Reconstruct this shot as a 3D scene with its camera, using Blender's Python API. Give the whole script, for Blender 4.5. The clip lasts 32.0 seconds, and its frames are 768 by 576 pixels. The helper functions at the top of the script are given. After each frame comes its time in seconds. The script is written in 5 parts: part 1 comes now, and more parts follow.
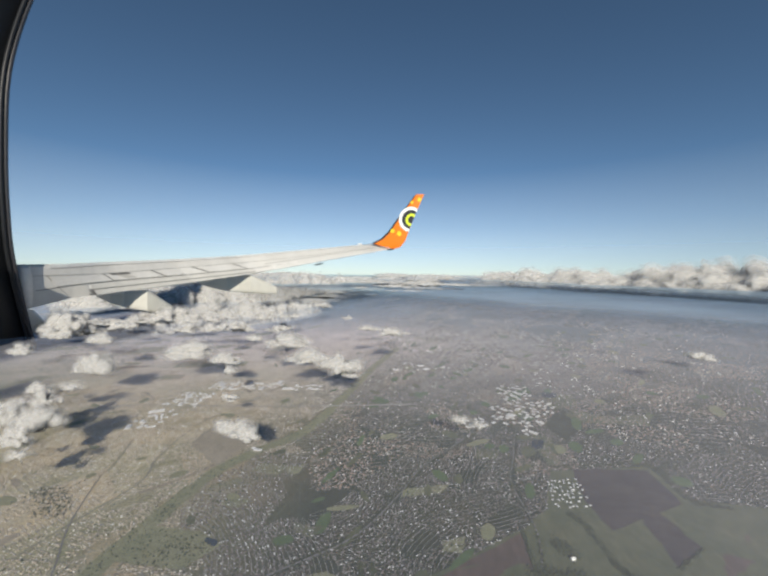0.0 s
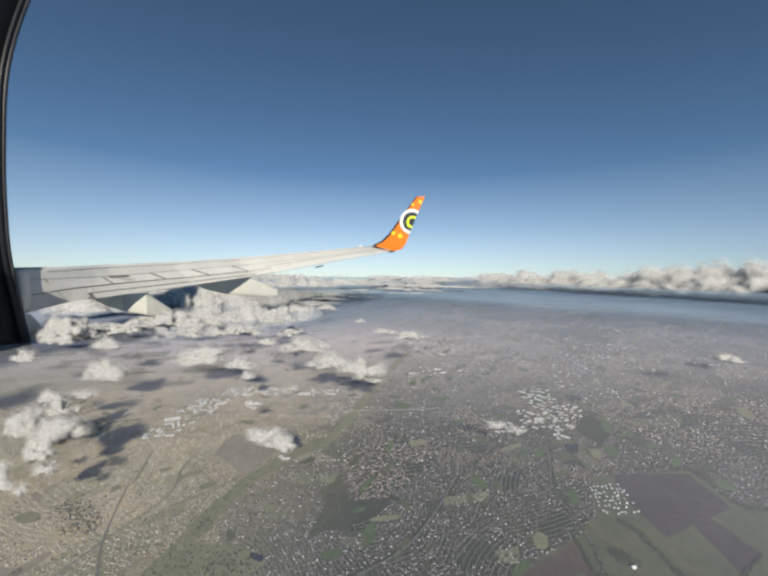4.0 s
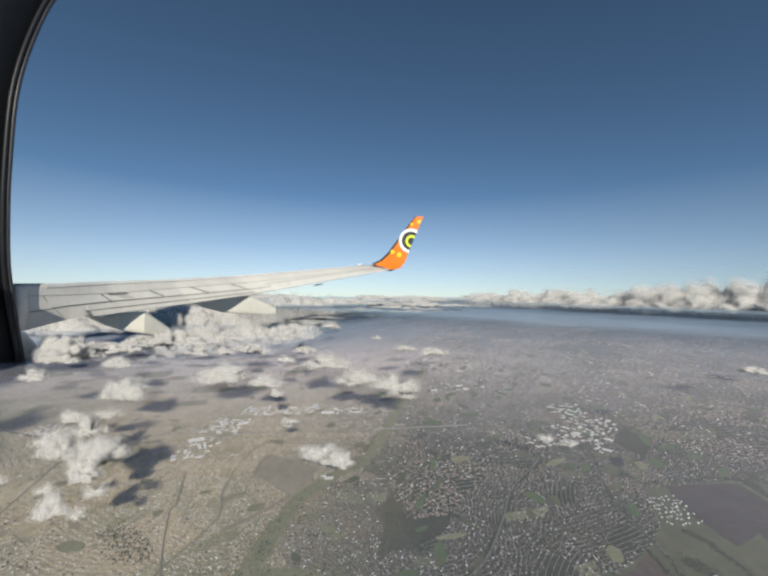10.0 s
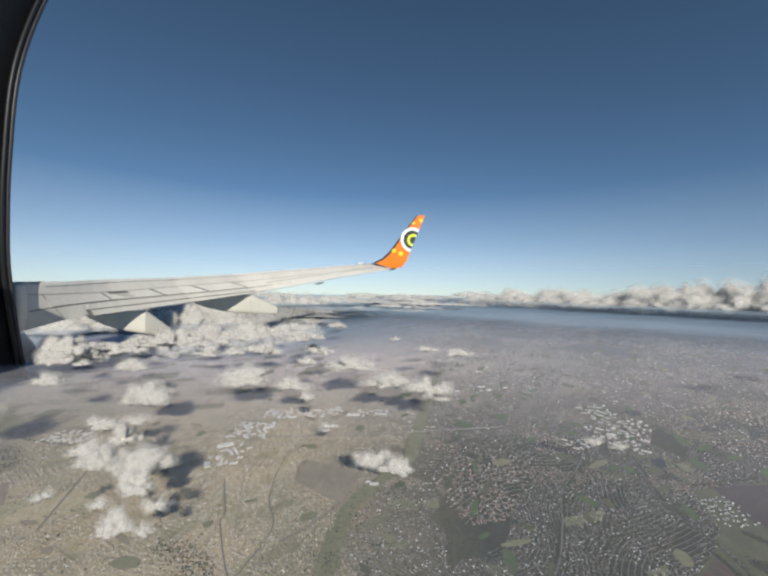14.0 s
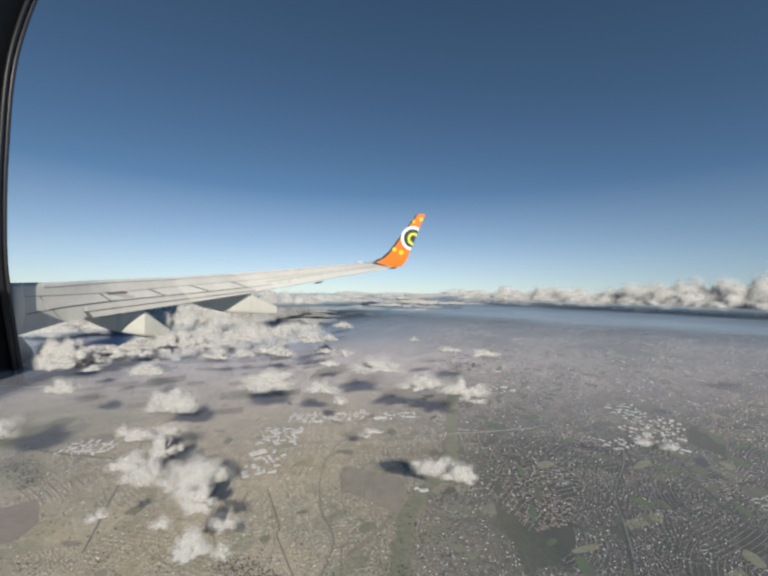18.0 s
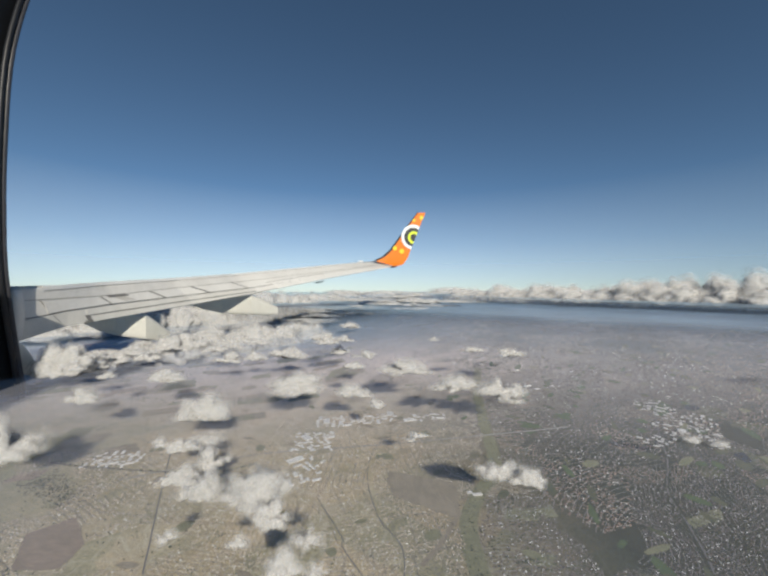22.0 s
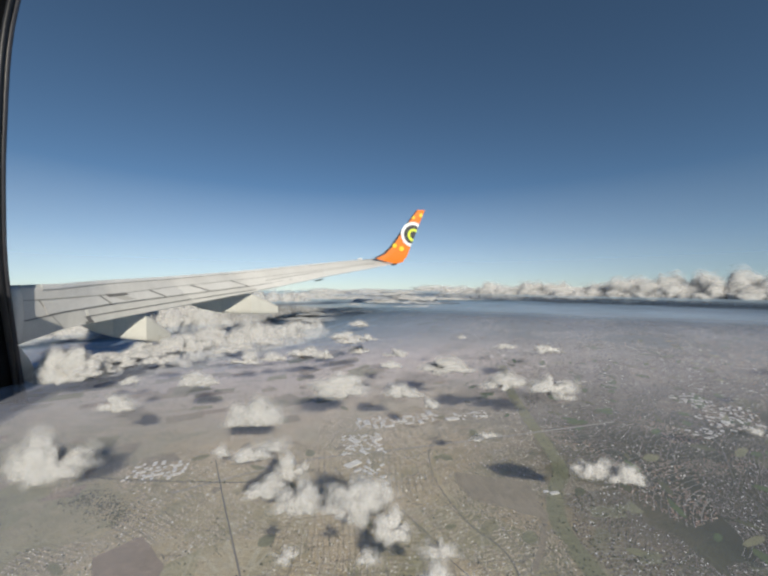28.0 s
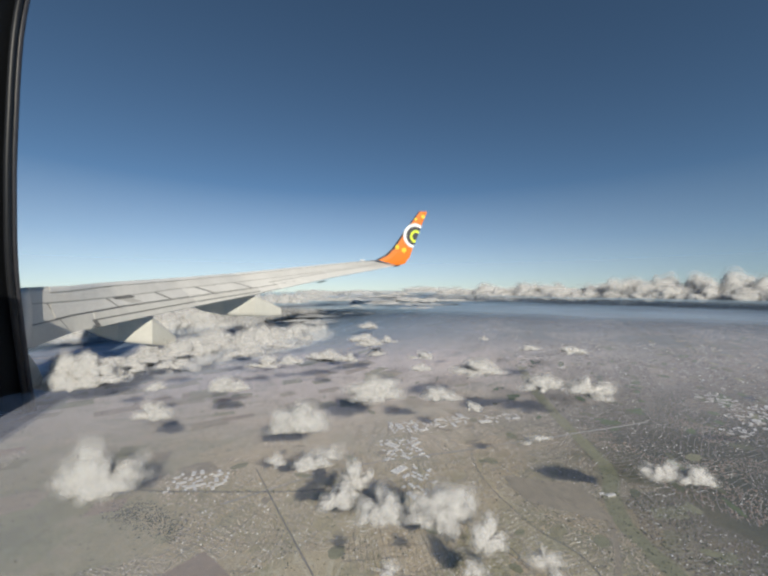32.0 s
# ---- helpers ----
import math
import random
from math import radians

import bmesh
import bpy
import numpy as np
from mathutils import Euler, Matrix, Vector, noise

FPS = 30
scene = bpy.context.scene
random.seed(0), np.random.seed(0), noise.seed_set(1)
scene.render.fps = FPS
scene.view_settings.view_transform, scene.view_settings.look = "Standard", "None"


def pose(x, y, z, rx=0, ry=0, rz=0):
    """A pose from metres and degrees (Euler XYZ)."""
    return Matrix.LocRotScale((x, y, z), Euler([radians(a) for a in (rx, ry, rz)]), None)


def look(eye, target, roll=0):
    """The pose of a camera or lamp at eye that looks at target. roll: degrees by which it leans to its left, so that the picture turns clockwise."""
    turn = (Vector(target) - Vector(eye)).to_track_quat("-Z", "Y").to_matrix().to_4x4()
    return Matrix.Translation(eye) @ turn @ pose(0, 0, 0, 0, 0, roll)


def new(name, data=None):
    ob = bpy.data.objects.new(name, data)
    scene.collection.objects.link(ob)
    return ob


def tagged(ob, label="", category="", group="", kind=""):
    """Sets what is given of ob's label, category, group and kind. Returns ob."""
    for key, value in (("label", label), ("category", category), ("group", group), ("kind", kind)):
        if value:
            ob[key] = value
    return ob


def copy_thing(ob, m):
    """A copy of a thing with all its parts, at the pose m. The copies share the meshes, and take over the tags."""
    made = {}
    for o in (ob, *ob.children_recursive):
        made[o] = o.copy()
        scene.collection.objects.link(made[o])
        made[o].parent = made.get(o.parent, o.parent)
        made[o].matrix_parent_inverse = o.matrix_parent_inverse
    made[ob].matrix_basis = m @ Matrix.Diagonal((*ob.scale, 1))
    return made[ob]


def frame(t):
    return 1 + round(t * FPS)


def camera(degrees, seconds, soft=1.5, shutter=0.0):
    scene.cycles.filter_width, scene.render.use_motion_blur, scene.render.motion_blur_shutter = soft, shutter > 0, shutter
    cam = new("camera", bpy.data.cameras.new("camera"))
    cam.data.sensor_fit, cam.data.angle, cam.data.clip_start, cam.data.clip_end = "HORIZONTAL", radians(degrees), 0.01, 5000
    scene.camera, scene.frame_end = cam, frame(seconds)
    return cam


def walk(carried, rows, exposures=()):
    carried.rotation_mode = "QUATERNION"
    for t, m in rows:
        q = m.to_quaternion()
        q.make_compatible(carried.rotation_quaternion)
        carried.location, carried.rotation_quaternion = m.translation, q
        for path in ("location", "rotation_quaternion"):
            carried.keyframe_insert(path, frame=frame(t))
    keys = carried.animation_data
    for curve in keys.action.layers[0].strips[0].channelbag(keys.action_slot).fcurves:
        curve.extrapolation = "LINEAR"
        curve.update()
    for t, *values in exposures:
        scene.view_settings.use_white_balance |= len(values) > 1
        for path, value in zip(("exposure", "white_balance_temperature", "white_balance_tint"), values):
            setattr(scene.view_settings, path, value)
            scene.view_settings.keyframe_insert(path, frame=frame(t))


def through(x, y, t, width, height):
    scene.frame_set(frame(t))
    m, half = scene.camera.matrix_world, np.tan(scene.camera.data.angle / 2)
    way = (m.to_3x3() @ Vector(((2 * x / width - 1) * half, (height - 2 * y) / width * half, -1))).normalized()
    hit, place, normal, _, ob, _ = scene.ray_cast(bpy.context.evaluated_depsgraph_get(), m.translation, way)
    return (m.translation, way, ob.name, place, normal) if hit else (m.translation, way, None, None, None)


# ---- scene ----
cam = camera(94.0, 32.0, soft=2.6)
# seconds, place, then degrees of pitch, roll and yaw
ROWS = [
    (0.0, 2.220, -0.047, 2.212, -2.37, -0.80, 7.56),
    (0.5, 2.159, -0.035, 2.221, -2.44, -0.92, 7.49),
    (1.0, 2.099, -0.025, 2.207, -2.32, -1.00, 7.58),
    (1.5, 2.038, -0.020, 2.226, -2.60, -0.69, 7.41),
    (2.0, 1.970, -0.023, 2.219, -2.49, -0.86, 6.90),
    (2.5, 1.902, -0.022, 2.229, -2.42, -0.70, 6.78),
    (3.0, 1.839, -0.019, 2.243, -2.45, -0.49, 6.51),
    (3.5, 1.785, -0.021, 2.234, -2.30, -0.54, 6.32),
    (5.5, 1.596, -0.044, 2.185, -1.16, -0.81, 5.33),
    (6.0, 1.551, -0.051, 2.184, -0.90, -0.66, 5.10),
    (6.5, 1.506, -0.065, 2.158, -0.55, -0.71, 4.85),
    (7.0, 1.453, -0.075, 2.153, -0.31, -0.73, 4.58),
    (7.5, 1.393, -0.087, 2.132, 0.11, -1.07, 4.54),
    (8.0, 1.322, -0.095, 2.124, 0.43, -1.08, 4.27),
    (8.5, 1.250, -0.103, 2.111, 0.74, -1.11, 4.03),
    (9.0, 1.175, -0.107, 2.126, 0.91, -0.88, 3.74),
    (9.5, 1.097, -0.110, 2.122, 1.24, -0.88, 3.65),
    (10.0, 1.018, -0.110, 2.138, 1.19, -0.78, 3.55),
    (10.5, 0.939, -0.112, 2.145, 1.15, -0.76, 3.40),
    (11.0, 0.857, -0.114, 2.149, 1.22, -0.75, 3.26),
    (11.5, 0.769, -0.111, 2.148, 1.13, -0.69, 2.89),
    (12.0, 0.683, -0.105, 2.155, 1.07, -0.69, 2.64),
    (12.5, 0.597, -0.099, 2.160, 1.05, -0.73, 2.35),
    (13.0, 0.511, -0.090, 2.160, 1.02, -0.83, 2.07),
    (13.5, 0.425, -0.080, 2.173, 0.96, -0.92, 1.84),
    (14.0, 0.335, -0.066, 2.179, 0.89, -1.00, 1.49),
    (14.5, 0.246, -0.053, 2.183, 0.79, -1.14, 1.18),
    (16.5, -0.111, -0.009, 2.182, 0.87, -1.00, 0.08),
    (17.0, -0.199, 0.003, 2.189, 0.92, -0.88, -0.27),
    (17.5, -0.285, 0.017, 2.207, 0.73, -0.91, -0.55),
    (18.0, -0.371, 0.033, 2.219, 0.60, -0.77, -0.82),
    (18.5, -0.458, 0.053, 2.232, 0.06, -0.54, -1.16),
    (19.0, -0.547, 0.077, 2.239, -0.04, -0.15, -1.62),
    (19.5, -0.638, 0.098, 2.234, -0.04, -0.07, -2.10),
    (20.0, -0.726, 0.115, 2.237, 0.06, -0.23, -2.45),
    (20.5, -0.814, 0.126, 2.237, 0.09, -0.40, -2.69),
    (21.0, -0.903, 0.134, 2.244, 0.31, -0.35, -2.75),
    (21.5, -0.991, 0.142, 2.244, 0.37, -0.26, -2.80),
    (22.0, -1.078, 0.155, 2.251, 0.34, -0.17, -3.08),
    (22.5, -1.165, 0.172, 2.251, 0.25, -0.09, -3.43),
    (23.0, -1.252, 0.186, 2.250, 0.33, -0.08, -3.65),
    (23.5, -1.341, 0.203, 2.246, 0.22, -0.09, -3.88),
    (24.0, -1.429, 0.218, 2.245, 0.09, -0.00, -4.11),
    (24.5, -1.514, 0.234, 2.233, 0.18, 0.07, -4.40),
    (25.0, -1.597, 0.254, 2.230, 0.14, 0.19, -4.74),
    (25.5, -1.681, 0.276, 2.225, 0.08, 0.17, -5.04),
    (27.5, -2.024, 0.367, 2.228, 0.09, -0.14, -6.30),
    (28.0, -2.113, 0.391, 2.239, 0.03, 0.11, -6.68),
    (28.5, -2.206, 0.413, 2.244, -0.04, 0.18, -6.92),
    (29.0, -2.298, 0.431, 2.244, -0.05, 0.20, -7.15),
    (29.5, -2.387, 0.450, 2.247, -0.12, 0.04, -7.23),
    (30.0, -2.475, 0.468, 2.253, -0.11, 0.19, -7.54),
    (30.5, -2.565, 0.485, 2.255, 0.10, 0.06, -7.71),
    (31.0, -2.657, 0.508, 2.259, -0.01, 0.20, -8.05),
    (31.5, -2.752, 0.534, 2.260, -0.02, 0.16, -8.40),
    (32.0, -2.848, 0.563, 2.254, 0.23, 0.19, -8.85),
]
walk(cam, [(t, pose(x, y, z, 90 + pitch, roll, yaw)) for t, x, y, z, pitch, roll, yaw in ROWS],
     exposures=[(0.0, 0.48, 7000, 6), (8.0, 0.46, 7000, 6), (32.0, 0.37, 7000, 6)])

# ---- world, sun ----
# many thin veils lie behind one another
scene.cycles.transparent_max_bounces = 160
SUN = Vector((0.564, -2.066, 1.0)).normalized()
world = bpy.data.worlds.new("sky")
scene.world = world
world.use_nodes = True
wn = world.node_tree
wn.nodes.clear()
sky = wn.nodes.new("ShaderNodeTexSky")
sky.sky_type = "NISHITA"
sky.sun_disc = False
sky.sun_elevation = math.asin(SUN.z)
sky.sun_rotation = math.atan2(SUN.x, SUN.y)
sky.altitude = 6000
sky.air_density, sky.dust_density, sky.ozone_density = 1.0, 3.5, 1.0
back = wn.nodes.new("ShaderNodeBackground")
back.inputs["Strength"].default_value = 0.073
wout = wn.nodes.new("ShaderNodeOutputWorld")
hue = wn.nodes.new("ShaderNodeMix")
hue.data_type, hue.blend_type = "RGBA", "MULTIPLY"
hue.inputs[0].default_value = 1.0
hue.inputs[7].default_value = (0.80, 1.0, 1.06, 1)
wn.links.new(sky.outputs[0], hue.inputs[6])
wn.links.new(hue.outputs[2], back.inputs["Color"])
wn.links.new(back.outputs[0], wout.inputs["Surface"])
sun = new("sun", bpy.data.lights.new("sun", "SUN"))
sun.data.energy, sun.data.angle, sun.data.color = 3.15, radians(0.53), (1.0, 0.945, 0.875)
sun.matrix_world = look(SUN * 50, (0, 0, 0))


# ---- materials ----
class Mat:
    """A node material with a few short cuts."""

    def __init__(self, name, rough=0.8, metal=0.0, spec=0.3):
        self.mat = bpy.data.materials.new(name)
        self.mat.use_nodes = True
        self.tree = self.mat.node_tree
        self.shader = self.tree.nodes["Principled BSDF"]
        self.shader.inputs["Roughness"].default_value = rough
        self.shader.inputs["Metallic"].default_value = metal
        self.shader.inputs["Specular IOR Level"].default_value = spec
        self.coord = self.tree.nodes.new("ShaderNodeTexCoord")

    def link(self, a, b):
        self.tree.links.new(a, b)

    def noise(self, scale, detail=6.0, rough=0.6, stretch=None):
        n = self.tree.nodes.new("ShaderNodeTexNoise")
        n.inputs["Scale"].default_value, n.inputs["Detail"].default_value, n.inputs["Roughness"].default_value = scale, detail, rough
        if stretch:
            m = self.tree.nodes.new("ShaderNodeMapping")
            m.inputs["Scale"].default_value = stretch
            self.link(self.coord.outputs["Object"], m.inputs["Vector"])
            self.link(m.outputs[0], n.inputs["Vector"])
        else:
            self.link(self.coord.outputs["Object"], n.inputs["Vector"])
        return n.outputs["Fac"]

    def cells(self, scale):
        n = self.tree.nodes.new("ShaderNodeTexVoronoi")
        n.inputs["Scale"].default_value = scale
        self.link(self.coord.outputs["Object"], n.inputs["Vector"])
        return n

    def ramp(self, fac, stops, smooth=True):
        r = self.tree.nodes.new("ShaderNodeValToRGB")
        r.color_ramp.interpolation = "LINEAR" if smooth else "CONSTANT"
        while len(r.color_ramp.elements) < len(stops):
            r.color_ramp.elements.new(0.5)
        for e, (p, c) in zip(r.color_ramp.elements, stops):
            e.position = p
            e.color = (*c, 1) if len(c) == 3 else c
        self.link(fac, r.inputs[0])
        return r.outputs[0]

    def mix(self, fac, a, b, how="MIX"):
        m = self.tree.nodes.new("ShaderNodeMix")
        m.data_type, m.blend_type = "RGBA", how
        for sock, v in ((m.inputs[0], fac), (m.inputs[6], a), (m.inputs[7], b)):
            if isinstance(v, (int, float)):
                sock.default_value = v
            elif isinstance(v, tuple):
                sock.default_value = (*v, 1)
            else:
                self.link(v, sock)
        return m.outputs[2]

    def color(self, c):
        if isinstance(c, tuple):
            self.shader.inputs["Base Color"].default_value = (*c, 1)
        else:
            self.link(c, self.shader.inputs["Base Color"])
        return self

    def bump(self, fac, strength, distance):
        b = self.tree.nodes.new("ShaderNodeBump")
        b.inputs["Strength"].default_value, b.inputs["Distance"].default_value = strength, distance
        self.link(fac, b.inputs["Height"])
        self.link(b.outputs[0], self.shader.inputs["Normal"])
        return self

    def island(self):
        return self.tree.nodes.new("ShaderNodeNewGeometry").outputs["Random Per Island"]

    def per_object(self):
        return self.tree.nodes.new("ShaderNodeObjectInfo").outputs["Random"]


def plain(name, c, rough=0.6, metal=0.0, grain=8.0, amount=0.12):
    m = Mat(name, rough, metal)
    lo, hi = tuple(v * (1 - amount) for v in c), tuple(min(1, v * (1 + amount)) for v in c)
    m.color(m.ramp(m.noise(grain), [(0.3, lo), (0.7, hi)]))
    return m.mat


def ground_material():
    m = Mat("open_ground", 0.95)
    big = m.ramp(m.noise(0.9, 8), [(0.35, (0.21, 0.205, 0.15)), (0.48, (0.30, 0.27, 0.22)), (0.6, (0.36, 0.315, 0.265)), (0.72, (0.225, 0.215, 0.155))])
    plots = m.ramp(m.cells(7.0).outputs["Color"], [(0.2, (0.2, 0.2, 0.145)), (0.5, (0.31, 0.275, 0.23)), (0.8, (0.38, 0.34, 0.29))])
    c = m.mix(0.2, big, plots)
    quarter = m.ramp(m.cells(1.5).outputs["Color"], [(0.15, (0.72, 0.78, 0.66)), (0.4, (1.0, 0.98, 0.95)), (0.62, (1.18, 1.06, 0.94)), (0.85, (0.85, 0.86, 0.84))])
    c = m.mix(0.75, c, quarter, "MULTIPLY")
    fine = m.ramp(m.noise(60, 5, 0.75), [(0.33, (0.4, 0.42, 0.4)), (0.5, (0.95, 0.95, 0.95)), (0.66, (1.6, 1.57, 1.52))])
    c = m.mix(0.8, c, fine, "MULTIPLY")
    # winding lanes between the plots
    for scale, wide, shade in ((4.2, 0.022, (0.40, 0.385, 0.37)), (11.0, 0.035, (0.33, 0.32, 0.3))):
        lane = m.cells(scale)
        lane.feature = "DISTANCE_TO_EDGE"
        c = m.mix(m.ramp(lane.outputs["Distance"], [(0.0, (0.4, 0.4, 0.4)), (wide, (0.3, 0.3, 0.3)), (wide * 1.5, (0.0, 0.0, 0.0))]), c, shade)
    # right side darkened: the suburb's own tone, plus lens vignetting put into the colour
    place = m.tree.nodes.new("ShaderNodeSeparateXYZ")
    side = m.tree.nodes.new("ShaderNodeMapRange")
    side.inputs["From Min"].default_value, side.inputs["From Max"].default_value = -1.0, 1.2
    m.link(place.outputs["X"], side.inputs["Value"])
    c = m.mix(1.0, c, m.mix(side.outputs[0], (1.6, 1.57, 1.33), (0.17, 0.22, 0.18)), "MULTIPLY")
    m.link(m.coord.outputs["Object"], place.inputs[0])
    west = m.tree.nodes.new("ShaderNodeMapRange")
    west.inputs["From Min"].default_value, west.inputs["From Max"].default_value = -3.6, -5.6
    m.link(place.outputs["X"], west.inputs["Value"])
    grass = m.ramp(m.noise(2.2, 7), [(0.35, (0.13, 0.16, 0.09)), (0.5, (0.2, 0.225, 0.13)), (0.65, (0.28, 0.265, 0.19))])
    most = m.tree.nodes.new("ShaderNodeMath")
    most.operation = "MULTIPLY"
    most.inputs[1].default_value = 0.75
    m.link(west.outputs[0], most.inputs[0])
    c = m.mix(most.outputs[0], c, grass)
    # far land grows paler with distance: haze put into its colour
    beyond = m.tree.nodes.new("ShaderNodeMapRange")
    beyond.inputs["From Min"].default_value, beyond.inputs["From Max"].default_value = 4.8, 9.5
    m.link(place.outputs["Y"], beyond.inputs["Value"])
    paled = m.ramp(m.noise(1.5, 10, 0.75, (0.5, 1.3, 1.0)), [(0.28, (0.28, 0.32, 0.28)), (0.4, (0.5, 0.46, 0.44)), (0.52, (0.72, 0.64, 0.61)), (0.64, (0.6, 0.54, 0.52)), (0.74, (0.34, 0.37, 0.33))])
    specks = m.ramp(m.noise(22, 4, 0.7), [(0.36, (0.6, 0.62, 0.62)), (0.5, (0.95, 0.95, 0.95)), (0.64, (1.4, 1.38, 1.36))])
    c = m.mix(beyond.outputs[0], c, m.mix(0.85, paled, specks, "MULTIPLY"))
    # blue-grey shade and haze below the cloud bank, put into the land's colour
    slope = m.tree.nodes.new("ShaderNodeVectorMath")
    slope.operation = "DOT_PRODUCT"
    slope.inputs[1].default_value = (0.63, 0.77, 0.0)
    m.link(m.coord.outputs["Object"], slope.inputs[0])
    bank_shade = m.tree.nodes.new("ShaderNodeMapRange")
    bank_shade.inputs["From Min"].default_value, bank_shade.inputs["From Max"].default_value = 7.4, 9.6
    m.link(slope.outputs["Value"], bank_shade.inputs["Value"])
    clumps = m.ramp(m.noise(0.6, 8, 0.65), [(0.35, (0.07, 0.11, 0.125)), (0.52, (0.11, 0.155, 0.17)), (0.66, (0.22, 0.24, 0.24))])
    m.color(m.mix(bank_shade.outputs[0], c, clumps))
    return m.mat


def field_material(name, a, b, furrow):
    m = Mat(name, 0.95)
    patch = m.ramp(m.noise(3.5, 8), [(0.3, a), (0.7, b)])
    rows = m.ramp(m.noise(30, 3, 0.5, furrow), [(0.3, (0.8, 0.8, 0.8)), (0.7, (1.15, 1.15, 1.15))])
    m.color(m.mix(0.7, patch, rows, "MULTIPLY"))
    return m.mat


def roof_material(name, stops):
    m = Mat(name, 0.75)
    m.color(m.ramp(m.island(), stops, smooth=False))
    return m.mat


def cloud_material(name, low, high, most, scale, through=0.15, even=0.6):
    """White water droplets, thinning out where the noise is low."""
    m = Mat(name, 1.0, 0.0, 0.0)
    t = m.tree
    diffuse = t.nodes.new("ShaderNodeBsdfDiffuse")
    diffuse.inputs["Color"].default_value = (0.89, 0.885, 0.88, 1)
    trans = t.nodes.new("ShaderNodeBsdfTranslucent")
    trans.inputs["Color"].default_value = (0.89, 0.885, 0.88, 1)
    # soft scattering put into the normals: leaned up and sunwards to lighten the rims
    level = t.nodes.new("ShaderNodeVectorMath")
    level.inputs[1].default_value = (0.0, -0.55 * even, 0.83 * even)
    m.link(t.nodes.new("ShaderNodeNewGeometry").outputs["Normal"], level.inputs[0])
    unit = t.nodes.new("ShaderNodeVectorMath")
    unit.operation = "NORMALIZE"
    m.link(level.outputs[0], unit.inputs[0])
    m.link(unit.outputs[0], diffuse.inputs["Normal"])
    m.link(unit.outputs[0], trans.inputs["Normal"])
    body = t.nodes.new("ShaderNodeMixShader")
    body.inputs[0].default_value = through
    m.link(diffuse.outputs[0], body.inputs[1])
    m.link(trans.outputs[0], body.inputs[2])
    clear = t.nodes.new("ShaderNodeBsdfTransparent")
    mixed = t.nodes.new("ShaderNodeMixShader")
    span = t.nodes.new("ShaderNodeMapRange")
    span.inputs["From Min"].default_value, span.inputs["From Max"].default_value = low, high
    span.inputs["To Max"].default_value = most
    m.link(m.noise(scale, 5, 0.6), span.inputs["Value"])
    m.link(span.outputs[0], mixed.inputs[0])
    m.link(clear.outputs[0], mixed.inputs[1])
    m.link(body.outputs[0], mixed.inputs[2])
    t.nodes.remove(m.shader)
    m.link(mixed.outputs[0], t.nodes["Material Output"].inputs["Surface"])
    return m.mat


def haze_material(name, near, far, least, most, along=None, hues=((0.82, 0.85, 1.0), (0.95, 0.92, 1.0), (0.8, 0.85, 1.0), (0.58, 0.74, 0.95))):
    """Haze painted on a see-through sheet: mostly clear, denser with distance."""
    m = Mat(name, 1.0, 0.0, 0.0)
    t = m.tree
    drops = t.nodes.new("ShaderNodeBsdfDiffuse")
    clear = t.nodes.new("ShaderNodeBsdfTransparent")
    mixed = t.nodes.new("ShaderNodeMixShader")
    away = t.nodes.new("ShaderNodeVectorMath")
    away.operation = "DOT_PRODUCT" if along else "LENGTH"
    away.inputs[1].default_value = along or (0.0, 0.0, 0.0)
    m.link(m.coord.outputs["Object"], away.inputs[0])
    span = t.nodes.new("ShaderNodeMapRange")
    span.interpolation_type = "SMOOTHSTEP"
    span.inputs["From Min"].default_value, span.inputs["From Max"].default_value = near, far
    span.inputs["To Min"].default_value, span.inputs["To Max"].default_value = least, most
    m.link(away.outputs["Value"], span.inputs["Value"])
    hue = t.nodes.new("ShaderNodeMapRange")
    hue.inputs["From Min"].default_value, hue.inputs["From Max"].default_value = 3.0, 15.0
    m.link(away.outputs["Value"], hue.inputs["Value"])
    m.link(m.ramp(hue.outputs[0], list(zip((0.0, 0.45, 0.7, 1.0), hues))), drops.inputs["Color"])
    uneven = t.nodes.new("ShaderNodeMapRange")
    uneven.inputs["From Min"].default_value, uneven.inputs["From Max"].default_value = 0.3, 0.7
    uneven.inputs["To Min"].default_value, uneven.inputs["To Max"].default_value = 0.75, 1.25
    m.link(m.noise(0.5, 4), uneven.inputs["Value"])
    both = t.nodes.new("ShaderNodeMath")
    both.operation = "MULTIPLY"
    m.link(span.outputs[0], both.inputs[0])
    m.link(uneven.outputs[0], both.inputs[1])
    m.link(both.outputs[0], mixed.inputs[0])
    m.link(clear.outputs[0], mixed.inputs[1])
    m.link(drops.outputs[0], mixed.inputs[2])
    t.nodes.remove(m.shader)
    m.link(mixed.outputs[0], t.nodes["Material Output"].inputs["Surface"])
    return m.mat


